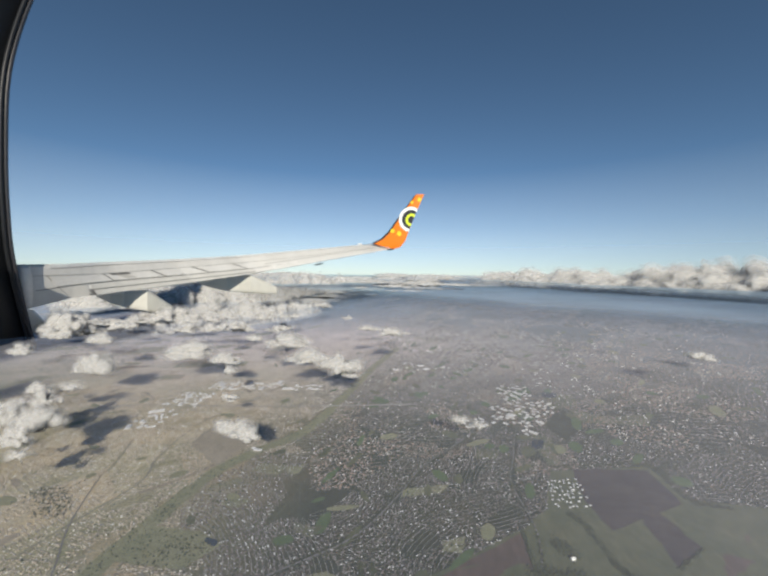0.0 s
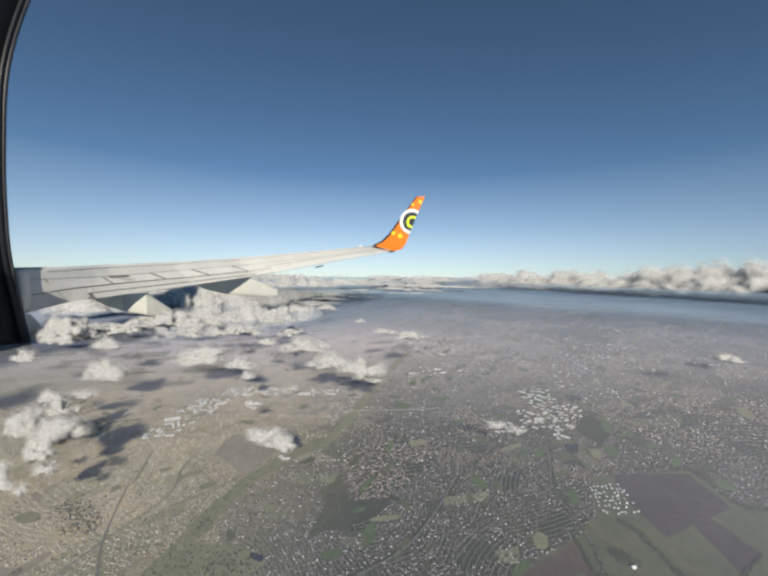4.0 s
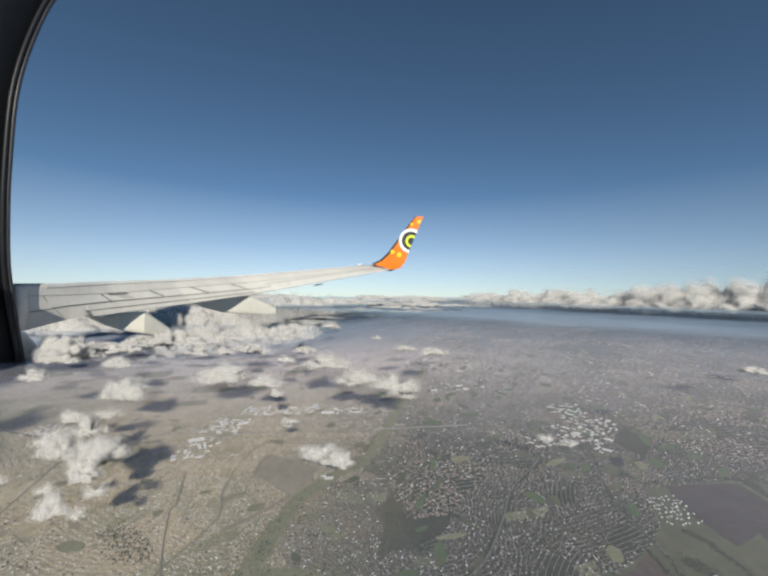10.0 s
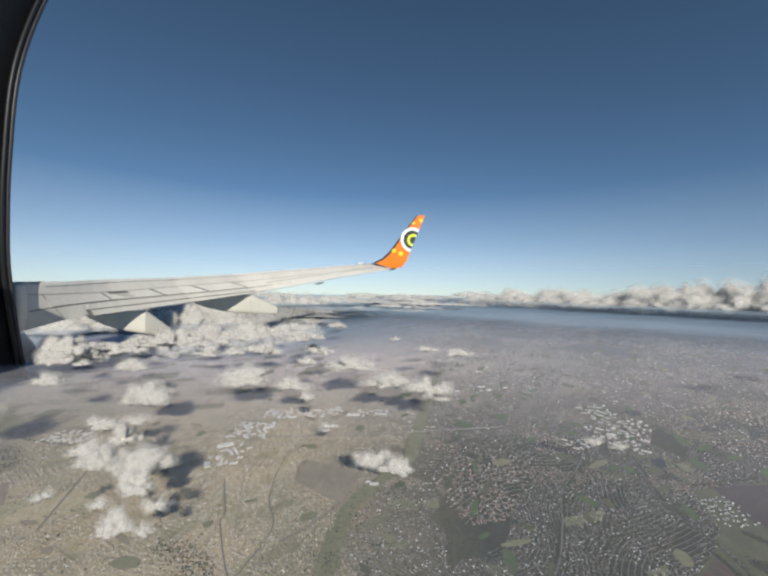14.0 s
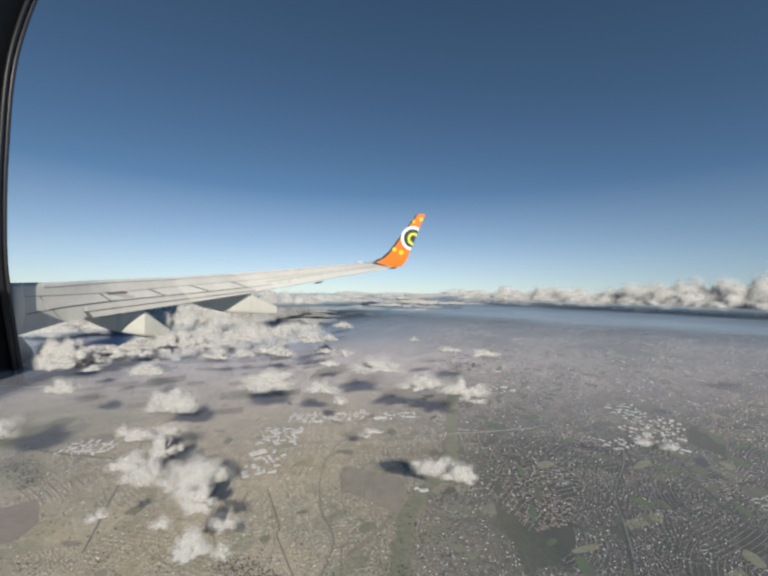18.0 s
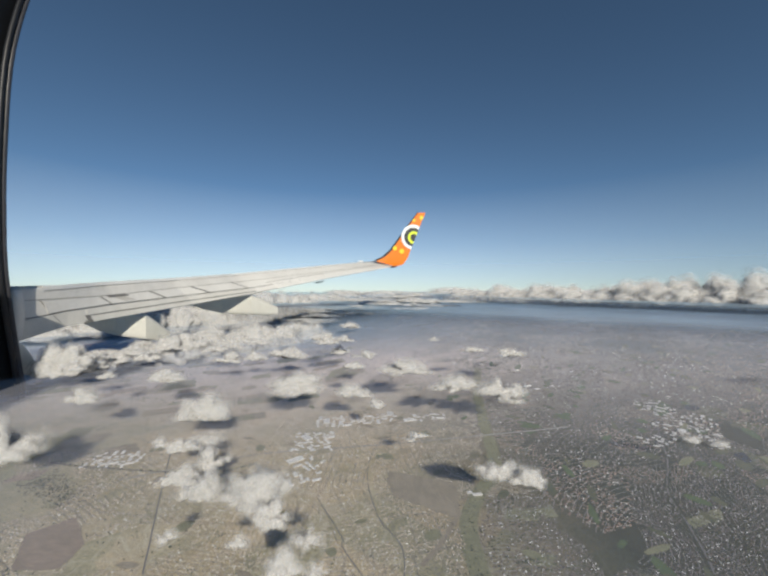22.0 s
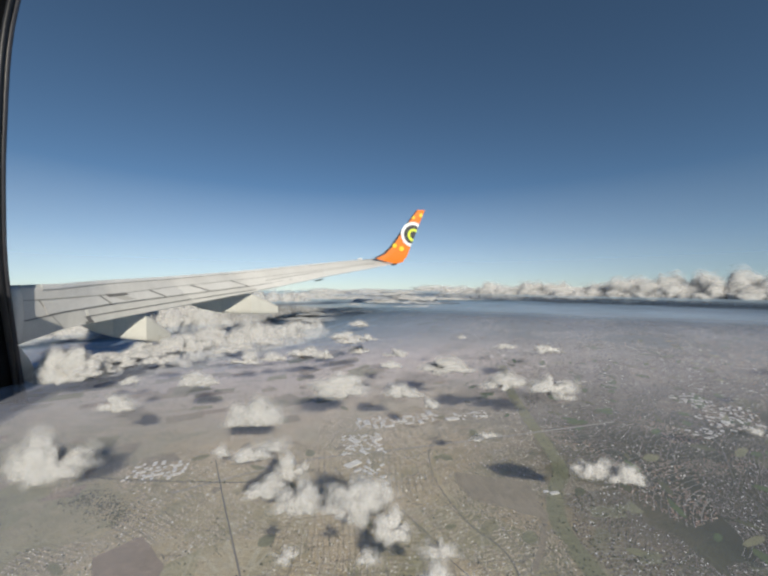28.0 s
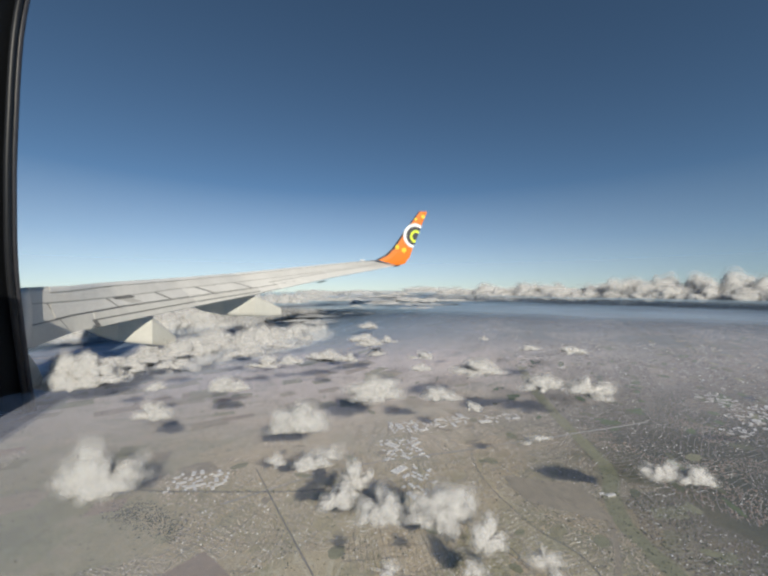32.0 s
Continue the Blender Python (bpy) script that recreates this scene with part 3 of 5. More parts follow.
patch("pond", [(3.88, 5.53), (4.08, 5.47), (4.04, 5.34), (3.85, 5.37)], 0.004, M_WATER, "dark pond in the golf course", "water", True)
patch("pond", [(0.40, 2.62), (0.54, 2.60), (0.54, 2.52), (0.44, 2.55)], 0.004, M_WATER, "small dark pond beside the golf course", "water", True)


# ---- the town ----
def houses(name, x, y, turn, size, materials, label, tall=0.8, category="houses"):
    """Gabled houses, all in one mesh: x, y, turn and size are arrays."""
    n = len(x)
    a, b, h, r = 0.5, 0.36, 0.30, 0.52
    base = np.array([(-a, -b, -0.1), (a, -b, -0.1), (a, b, -0.1), (-a, b, -0.1), (-a, -b, h), (a, -b, h), (a, b, h), (-a, b, h), (-a * 0.8, 0, r), (a * 0.8, 0, r)])
    quads = np.array([(0, 1, 5, 4), (1, 2, 6, 5), (2, 3, 7, 6), (3, 0, 4, 7), (4, 5, 9, 8), (6, 7, 8, 9), (5, 6, 9, 9), (7, 4, 8, 8)])
    tris = []
    for q in quads:
        tris.append((q[0], q[1], q[2]))
        if q[3] != q[2]:
            tris.append((q[0], q[2], q[3]))
    tris = np.array(tris)
    roof = np.array([0 if max(t) < 8 else 1 for t in tris])
    stretch = np.random.uniform(0.75, 1.4, n)
    lx, ly = base[:, 0] * (size * stretch)[:, None], base[:, 1] * size[:, None]
    c, s = np.cos(turn)[:, None], np.sin(turn)[:, None]
    v = np.stack([x[:, None] + lx * c - ly * s, y[:, None] + lx * s + ly * c, land(x, y)[:, None] + base[:, 2] * size[:, None] * tall], -1).reshape(-1, 3)
    f = (tris[None] + 10 * np.arange(n)[:, None, None]).reshape(-1, 3)
    ob = bulk(name, v, f, materials, np.tile(roof, n))
    return tagged(ob, label, category, kind="stuff")


def trees(name, x, y, size, label):
    """Small crowns, each a lumpy eight-sided clump, all in one mesh."""
    n = len(x)
    base = np.array([(1, 0, 0.5), (0, 1, 0.6), (-1, 0, 0.45), (0, -1, 0.55), (0, 0, 1.35), (0, 0, -0.2)])
    f = np.array([(0, 1, 4), (1, 2, 4), (2, 3, 4), (3, 0, 4), (1, 0, 5), (2, 1, 5), (3, 2, 5), (0, 3, 5)])
    v = base[None] * np.random.uniform(0.6, 1.3, (n, 6, 1)) * size[:, None, None]
    v += np.stack([x, y, land(x, y)], -1)[:, None]
    ob = bulk(name, v.reshape(-1, 3), (f[None] + 6 * np.arange(n)[:, None, None]).reshape(-1, 3), [M_TREE])
    return tagged(ob, label, "trees", kind="stuff")


def choose_parks():
    """Small greens inside the town: middle, half length, half width and turn."""
    r = random.Random(21)
    out = []
    while len(out) < 250:
        x, y = r.triangular(-5, 8, 4), r.uniform(0.6, 8.5)
        if inside(FIELDS, x, y) or inside(BARE, x, y) or inside(GOLF, x, y) or line_distance(BELT, np.array(x), np.array(y)) < 0.2:
            continue
        out.append((x, y, r.uniform(0.05, 0.17), r.uniform(0.03, 0.08), r.uniform(0, math.pi)))
    return out


PARKS = choose_parks()
for x, y, a, w, turn in PARKS:
    ring = []
    for k in range(7):
        q = math.tau * k / 7
        px, py = a * math.cos(q), w * math.sin(q)
        ring.append((x + px * math.cos(turn) - py * math.sin(turn), y + px * math.sin(turn) + py * math.cos(turn)))
    mat = random.choice((M_MEADOW, M_GREEN, M_GREEN, M_PARK, M_PARK, M_PARK)) if x > 0 else random.choice((M_MEADOW, M_TAN))
    patch("park", ring, 0.0024, mat, "small brown open plot among houses" if mat == M_TAN else "small green park among rows of houses", "park", True)


def build_farmland():
    """Fields of the open land beyond the estates."""
    r = random.Random(33)
    for _ in range(110):
        y = r.uniform(3.6, 12)
        x = r.uniform(-11, min(-1.2, 8.2 - 2.2 * y if y < 6.4 else -0.5))
        if y < 8.2 + x + 1.0 or (y < 6.2 and x > -3.4):
            continue
        a, w, turn = r.uniform(0.12, 0.34) * (0.7 + 0.06 * y), r.uniform(0.08, 0.2) * (0.7 + 0.06 * y), 0.35 + r.uniform(-0.25, 0.25)
        ring = []
        for px, py in ((-a, -w), (a, -w * r.uniform(0.7, 1.1)), (a * r.uniform(0.8, 1.1), w), (-a * r.uniform(0.7, 1.0), w * r.uniform(0.8, 1.2))):
            ring.append((x + px * math.cos(turn) - py * math.sin(turn), y + px * math.sin(turn) + py * math.cos(turn)))
        mat, label = r.choice(((M_MEADOW, "pale green pasture on the open plain"), (M_MEADOW, "pale green pasture on the open plain"), (M_TAN, "dry tan field on the open plain"), (M_TAN, "dry tan field on the open plain"), (M_CLAY, "bare reddish field on the plain")))
        patch("field", ring, 0.002 + 0.0012 * r.random(), mat, label)


build_farmland()


def build_town():
    rng = np.random.default_rng(4)
    seeds = np.stack([rng.uniform(-10, 9.5, 760), rng.uniform(0.7, 16, 760)], 1)
    # built-up land kept to the wedge that the camera's view covers
    town = (seeds[:, 0] > -3.5 - 0.8 * seeds[:, 1]) & (seeds[:, 0] < 2.9 + 0.85 * seeds[:, 1])
    flow = lambda x, y: 0.9 * np.sin(0.9 * x + 0.4) + 0.8 * np.cos(0.7 * y - 0.5 * x)
    turn = flow(seeds[:, 0], seeds[:, 1]) + rng.normal(0, 0.35, len(seeds))
    kind = rng.random(len(seeds))
    out = {"suburb": [], "terracotta": [], "estate": [], "ochre": [], "far": []}
    mood = rng.random(len(seeds))
    lanes, wood = [], []
    tracks = []
    for i, (sx, sy) in enumerate(seeds):
        if not town[i]:
            continue
        far = sy > 7.5 or sx < -7.5
        left = sx < np.interp(sy, [p[1] for p in BELT[::-1]], [p[0] for p in BELT[::-1]])
        open_land = kind[i] > (0.6 if far else 0.975)
        # beyond the estates lies open farmland
        if left and (sy > 6.4 or sy > 8.4 + sx):
            open_land = kind[i] > 0.12
        mid = sy > 4.2
        step, gap = ((0.0175 if left else 0.0165, 0.05 if left else 0.043) if not mid else (0.027, 0.07)) if not far else (0.048, 0.12)
        u, w = np.meshgrid(np.arange(-0.75, 0.75, step), np.arange(-0.75, 0.75, gap))
        u, w = u.ravel(), w.ravel()
        bend = rng.uniform(-1.1, 1.1) * (0.35 if left else 1.0)
        if left:
            turn[i] = 0.16 + 0.12 * sx + rng.normal(0, 0.22) + (math.pi / 2 if mood[i] > 0.45 else 0)
        w = w + bend * u * u
        local = turn[i] + np.arctan(2 * bend * u)
        c, s = np.cos(turn[i]), np.sin(turn[i])

        def mine(x, y, margin=0.0):
            d = (x[:, None] - seeds[:, 0]) ** 2 + (y[:, None] - seeds[:, 1]) ** 2
            ok = d.argmin(1) == i
            ok &= ~inside(FIELDS, x, y) & ~inside(BARE, x, y) & ~inside(GOLF, x, y) & ~inside(CLAY, x, y)
            ok &= line_distance(BELT, x, y) > 0.1 + 0.03 * np.sin(9 * y)
            ok &= line_distance(MAIN, x, y) > 0.022
            for px, py, a, w, t in PARKS:
                if abs(px - sx) < 1 and abs(py - sy) < 1:
                    du, dv = (x - px) * math.cos(t) + (y - py) * math.sin(t), (y - py) * math.cos(t) - (x - px) * math.sin(t)
                    ok &= (du / a) ** 2 + (dv / w) ** 2 > 0.9
            for r in (EAST, WEST, LONG, RAIL, CROSS, LANE, GAPWAY):
                ok &= line_distance(r, x, y) > 0.022
            return ok

        full = rng.uniform(0.7, 0.97)
        loose = 0.24 if left else 0.5
        if not open_land:
            for side in (-1, 1):
                ww = w + side * gap * 0.24
                x, y = sx + u * c - ww * s, sy + u * s + ww * c
                x, y = x + rng.normal(0, step * loose, len(x)), y + rng.normal(0, step * loose, len(x))
                gaps = np.sin(7 * x + 3 * y) + np.sin(9 * y - 4 * x + 1) + 0.8 * np.sin(17 * x + 1) * np.sin(15 * y)
                ok = mine(x, y) & (rng.random(len(x)) < full) & (gaps > -1.5)
                key = "far" if far else ("ochre" if mood[i] > 0.66 else "estate") if left else ("terracotta" if mood[i] > 0.8 else "suburb")
                base = ((0.0128 if left else 0.0112) if not mid else 0.017) if not far else 0.02
                out[key].append(np.stack([x, y, local + rng.normal(0, 0.15, len(x)) + (rng.random(len(x)) < 0.2) * 1.57, base * rng.uniform(0.6, 1.25, len(x))], 1)[ok])
            ww = w + gap * 0.5
            x, y = sx + u * c - ww * s, sy + u * s + ww * c
            ok = mine(x, y) & (np.arange(len(x)) % 2 == 0)
            (tracks if left else lanes).append(np.stack([x, y, local, np.full(len(x), step)], 1)[ok])
            if left and not far:
                # cross streets, and a wide verge every few rows
                v = np.arange(-0.75, 0.75, step * 1.2)
                for k in np.arange(-0.7, 0.7, 0.24) + rng.uniform(-0.05, 0.05, 6):
                    x, y = sx + k * c - v * s, sy + k * s + v * c
                    ok = mine(x, y)
                    tracks.append(np.stack([x, y, np.full(len(x), turn[i] + math.pi / 2), np.full(len(x), step * 1.3)], 1)[ok])
        n = int((80 + 220 * mood[i] if left else 480 + 1500 * (1 - mood[i]) ** 1.5) * (0.4 if far else 1) * (0.7 if open_land else 1))
        r = np.sqrt(rng.random(n)) * 0.6
        a = rng.random(n) * math.tau
        x, y = sx + r * np.cos(a), sy + r * np.sin(a)
        lump = np.sin(5 * x + 2) * np.sin(6 * y + 1) + 0.6 * np.sin(13 * x - 9 * y)
        ok = mine(x, y) & (lump > rng.uniform(-1.4, 0.9, n))
        wood.append(np.stack([x, y, rng.uniform(0.005, 0.011, n) * (1.7 if far else 1)], 1)[ok])
    h = np.concatenate(out["suburb"])
    houses("suburb_houses", h[:, 0], h[:, 1], h[:, 2], h[:, 3], [M_BRICK_WALL, M_ROOF_SUBURB], "thousands of small suburban houses with grey, brown and white roofs")
    h = np.concatenate(out["estate"])
    houses("estate_houses", h[:, 0], h[:, 1], h[:, 2], h[:, 3], [M_WALL, M_ROOF_ESTATE], "dense rows of small tan and terracotta-roofed houses")
    h = np.concatenate(out["terracotta"])
    houses("terracotta_houses", h[:, 0], h[:, 1], h[:, 2], h[:, 3], [M_WALL, M_ROOF_TERRA], "suburban houses with red-brown tiled roofs")
    h = np.concatenate(out["ochre"])
    houses("ochre_houses", h[:, 0], h[:, 1], h[:, 2], h[:, 3], [M_WALL, M_ROOF_OCHRE], "dense rows of ochre and pale-roofed small houses")
    h = np.concatenate(out["far"])
    houses("far_houses", h[:, 0], h[:, 1], h[:, 2], h[:, 3], [M_WALL, M_ROOF_FAR], "pale distant houses scattered over the plain")
    for name, found, mat, label in (("side_streets", lanes, M_STREET, "pale grey side streets between rows of houses"), ("estate_streets", tracks, M_TAR, "grey-brown streets in a grid between terraces")):
        q = np.concatenate(found)
        ex, ey = np.cos(q[:, 2]), np.sin(q[:, 2])
        corner = []
        for s, t in ((-1.1, -0.1), (1.1, -0.1), (1.1, 0.1), (-1.1, 0.1)):
            x, y = q[:, 0] + (ex * s - ey * t) * q[:, 3], q[:, 1] + (ey * s + ex * t) * q[:, 3]
            corner.append(np.stack([x, y, land(x, y) + (0.0028 if mat == M_STREET else 0.009)], -1))
        v = np.stack(corner, 1).reshape(-1, 3)
        tagged(bulk(name, v, np.arange(len(v)).reshape(-1, 4), [mat]), label, "streets", kind="stuff")
    w = np.concatenate(wood)
    trees("garden_trees", w[:, 0], w[:, 1], w[:, 2], "small dark green garden and street trees")


build_town()


def hedges():
    rng = np.random.default_rng(9)
    pts = []

    def hedge(line, n, wide):
        p = np.array(soften(line, 30))
        n = int(n * 1.5)
        k = rng.integers(0, len(p), n)
        pts.append(np.concatenate([p[k] + rng.normal(0, wide * 0.5, (n, 2)), rng.uniform(0.005, 0.011, (n, 1))], 1))

    hedge([(3.45, 3.18), (3.54, 3.04), (3.60, 2.68), (3.72, 2.54), (3.89, 2.27)], 520, 0.03)
    hedge([(2.22, 2.43), (2.59, 2.44), (2.91, 2.36), (3.10, 2.19)], 420, 0.025)
    hedge([(3.01, 2.97), (3.02, 2.62), (3.06, 2.53)], 260, 0.02)
    hedge([(3.49, 3.84), (4.42, 3.83), (4.51, 3.39), (4.78, 3.26)], 420, 0.03)
    hedge([(3.01, 2.58), (3.16, 2.52), (3.32, 2.58)], 700, 0.08)
    hedge([(3.24, 2.86), (3.32, 2.77)], 300, 0.06)
    hedge([(4.29, 2.86), (4.02, 2.68)], 120, 0.015)
    hedge([(1.74, 2.51), (1.82, 2.03)], 260, 0.02)
    hedge([(1.82, 2.52), (1.91, 2.05)], 260, 0.02)
    hedge([(-1.60, 2.99), (-1.10, 2.69)], 240, 0.15)
    hedge([(-0.04, 2.54), (0.43, 2.49), (0.04, 2.35)], 170, 0.18)
    hedge([(-4.97, 4.65), (-4.19, 4.14)], 500, 0.2)
    hedge(BELT, 260, 0.13)
    hedge(MAIN, 260, 0.035)
    hedge(EAST, 160, 0.025)
    hedge(CROSS, 160, 0.03)
    h = np.concatenate(pts)
    trees("hedgerow_trees", h[:, 0], h[:, 1], h[:, 2], "dark hedgerow trees and small woods between the fields")


hedges()


# ---- warehouses and single houses ----
def warehouse(length, width, height, bays):
    """A long shed with a shallow sawtooth of gabled bays."""
    top = new("warehouse")
    bm = bmesh.new()
    bmesh.ops.create_cube(bm, size=1, matrix=Matrix.Translation((0, 0, height * 0.45)) @ Matrix.Diagonal((length, width, height * 0.95, 1)))
    part("wall_shell", bm, M_SHED_WALL, top)
    each = width / bays
    for i in range(bays):
        y = -width / 2 + each * i
        bm = bmesh.new()
        over = length / 2 + 0.003
        prof = [(y, height * 0.92), (y + each / 2, height * 1.18), (y + each, height * 0.92), (y + each, height * 0.86), (y, height * 0.86)]
        ends = [[bm.verts.new((sx * over, py, pz)) for py, pz in prof] for sx in (-1, 1)]
        for k in range(5):
            j = (k + 1) % 5
            bm.faces.new((ends[0][k], ends[0][j], ends[1][j], ends[1][k]))
        bm.faces.new(ends[0][::-1])
        bm.faces.new(ends[1])
        bmesh.ops.recalc_face_normals(bm, faces=bm.faces)
        part("roof", bm, M_SHED_ROOF, top)
    return tagged(top, "large pale sheet-metal warehouse on the plain", "warehouse", "warehouses of the industrial area")


def build_sheds():
    rng = random.Random(3)
    kinds = [warehouse(0.15, 0.065, 0.013, 2), warehouse(0.10, 0.048, 0.012, 1), warehouse(0.065, 0.04, 0.01, 1), warehouse(0.21, 0.11, 0.014, 4), warehouse(0.045, 0.032, 0.01, 1)]
    first = set()
    placed = []
    near = (((-1.53, 6.25), 0.35, 0.2, 16, 0.1), ((-0.89, 6.27), 0.35, 0.18, 14, 0.1), ((-1.82, 5.52), 0.28, 0.3, 26, 0.6),
            ((-1.83, 4.48), 0.2, 0.12, 7, 0.5), ((-1.81, 4.82), 0.2, 0.16, 8, 0.6), ((-0.07, 6.15), 0.35, 0.12, 10, 0.1),
            ((3.36, 4.95), 0.3, 0.25, 22, 0.8), ((3.50, 5.45), 0.2, 0.35, 20, 0.8), ((3.76, 5.05), 0.15, 0.2, 10, 0.8),
            ((3.44, 4.58), 0.1, 0.15, 5, 0.9), ((-4.35, 5.08), 0.3, 0.2, 26, 0.3), ((0.11, 4.03), 0.05, 0.03, 2, 0.1),
            ((2.82, 4.76), 0.15, 0.12, 8, 0.8))
    far = (((5.29, 7.53), 0.5, 0.3, 20, 0.3), ((6.77, 8.62), 0.7, 0.3, 16, 0.2), ((1.99, 6.90), 0.5, 0.3, 18, 0.4),
            ((3.18, 6.96), 0.7, 0.5, 22, 0.5), ((4.22, 6.36), 0.4, 0.4, 16, 0.7), ((6.14, 6.66), 0.8, 0.5, 14, 0.3),
            ((1.85, 8.07), 0.6, 0.4, 10, 0.2), ((2.81, 8.83), 0.6, 0.3, 12, 0.2), ((4.67, 8.29), 0.5, 0.3, 14, 0.4),
            ((4.04, 9.25), 0.7, 0.3, 12, 0.1), ((7.18, 8.04), 0.6, 0.4, 14, 0.3), ((5.04, 6.85), 0.4, 0.25, 12, 0.5),
            ((4.94, 6.82), 0.6, 0.4, 14, 0.2), ((4.21, 5.65), 0.4, 0.3, 12, 0.6), ((1.37, 8.80), 0.5, 0.25, 8, 0.3))
    distant = []
    for (cx, cy), rx, ry, n, turn in near + far:
        single = ((cx, cy), rx, ry, n, turn) in near
        for _ in range(int(n * 1.45)):
            for _try in range(12):
                x, y = cx + rng.uniform(-rx, rx), cy + rng.uniform(-ry, ry)
                k = rng.choice((1, 2, 2, 4, 4, 4)) if cx > 2 else rng.choice((0, 1, 1, 2, 2, 3, 4, 4))
                size = (0.085, 0.062, 0.044, 0.125, 0.034)[k]
                if all(math.hypot(x - a, y - b) > (size + s) * 0.75 for a, b, s in placed):
                    break
            else:
                continue
            placed.append((x, y, size))
            if not single:
                distant.append((x, y, turn + rng.choice((0, math.pi / 2)), size))
                continue
            m = pose(x, y, float(land(x, y)), 0, 0, math.degrees(turn) + rng.choice((0, 90)) + rng.uniform(-4, 4))
            if k in first:
                copy_thing(kinds[k], m)
            else:
                first.add(k)
                kinds[k].matrix_basis = m
    q = np.array(distant)
    houses("far_warehouses", q[:, 0], q[:, 1], q[:, 2], q[:, 3], [M_SHED_WALL, M_ROOF_SHEDS], "white and grey warehouse roofs scattered over the far town", 0.2, "warehouses")
    # the pale shopping centre
    MALL = (3.31, 4.89)
    mall = warehouse(0.10, 0.095, 0.014, 3)
    mall.name = "shopping_centre"
    mall.matrix_basis = pose(*MALL, float(land(*MALL)) + 0.002, 0, 0, 45)
    tagged(mall, "cream-roofed shopping centre amid smaller sheds", "building", "single large buildings")


build_sheds()


def cottage(length, roof_mat):
    top = new("house")
    bm = bmesh.new()
    bmesh.ops.create_cube(bm, size=1, matrix=Matrix.Translation((0, 0, length * 0.2)) @ Matrix.Diagonal((length, length * 0.62, length * 0.42, 1)))
    part("wall_shell", bm, M_WHITE, top)
    bm = bmesh.new()
    w, l, z0, z1 = length * 0.36, length * 0.54, length * 0.4, length * 0.66
    e = [[bm.verts.new((s * l, y, z)) for y, z in ((-w, z0), (0, z1), (w, z0), (w, z0 - 0.001), (-w, z0 - 0.001))] for s in (-1, 1)]
    for k in range(5):
        bm.faces.new((e[0][k], e[0][(k + 1) % 5], e[1][(k + 1) % 5], e[1][k]))
    bm.faces.new(e[0][::-1])
    bm.faces.new(e[1])
    bmesh.ops.recalc_face_normals(bm, faces=bm.faces)
    part("roof", bm, roof_mat, top)
    return tagged(top, "white house with a pale grey roof in the new village", "house", "white houses of the village")


def build_village():
    rng = random.Random(8)
    first = cottage(0.018, M_VILLAGE_ROOF)
    start = True
    vx, vy = (3.51, 3.43)
    for i in range(9):
        for j in range(8):
            x = vx + 0.036 * (i - 4) + 0.006 * j + rng.uniform(-0.011, 0.011)
            y = vy + 0.05 * (j - 3.5) + 0.004 * i + rng.uniform(-0.013, 0.013)
            if rng.random() < 0.2:
                continue
            m = pose(x, y, float(land(x, y)) + 0.0024, 0, 0, 20 + rng.choice((0, 90)) + rng.uniform(-6, 6))
            if start:
                first.matrix_basis = m
                start = False
            else:
                copy_thing(first, m)
    farm = cottage(0.032, M_SHED_ROOF)
    farm.name = "farmhouse"
    fx, fy = (3.31, 2.71)
    farm.matrix_basis = pose(fx, fy, float(land(fx, fy)) + 0.0025, 0, 0, 15)
    tagged(farm, "white farmhouse beside a small wood", "house", "farm buildings")


build_village()


# ---- clouds ----
def ball(level):
    bm = bmesh.new()
    bmesh.ops.create_icosphere(bm, subdivisions=level, radius=1)
    v = np.array([q.co[:] for q in bm.verts])
    f = np.array([[q.index for q in p.verts] for p in bm.faces])
    bm.free()
    return v, f


BALLS = {3: ball(3), 4: ball(4)}
WAVES = np.random.default_rng(11)
KS = WAVES.normal(0, 1, (24, 3))
PH = WAVES.uniform(0, math.tau, 24)


def lumps(p, scale):
    """Rounded billows with sharp valleys between them, about -0.5 to 0.5, at each place."""
    out = 0
    for o, amp in ((0, 1.0), (8, 0.55), (16, 0.3)):
        k = KS[o:o + 8] * scale * (1 + o / 6)
        out = out + amp * (np.abs(np.sin(p @ k.T + PH[o:o + 8])).mean(-1) - 0.637) * 2.2
    return out


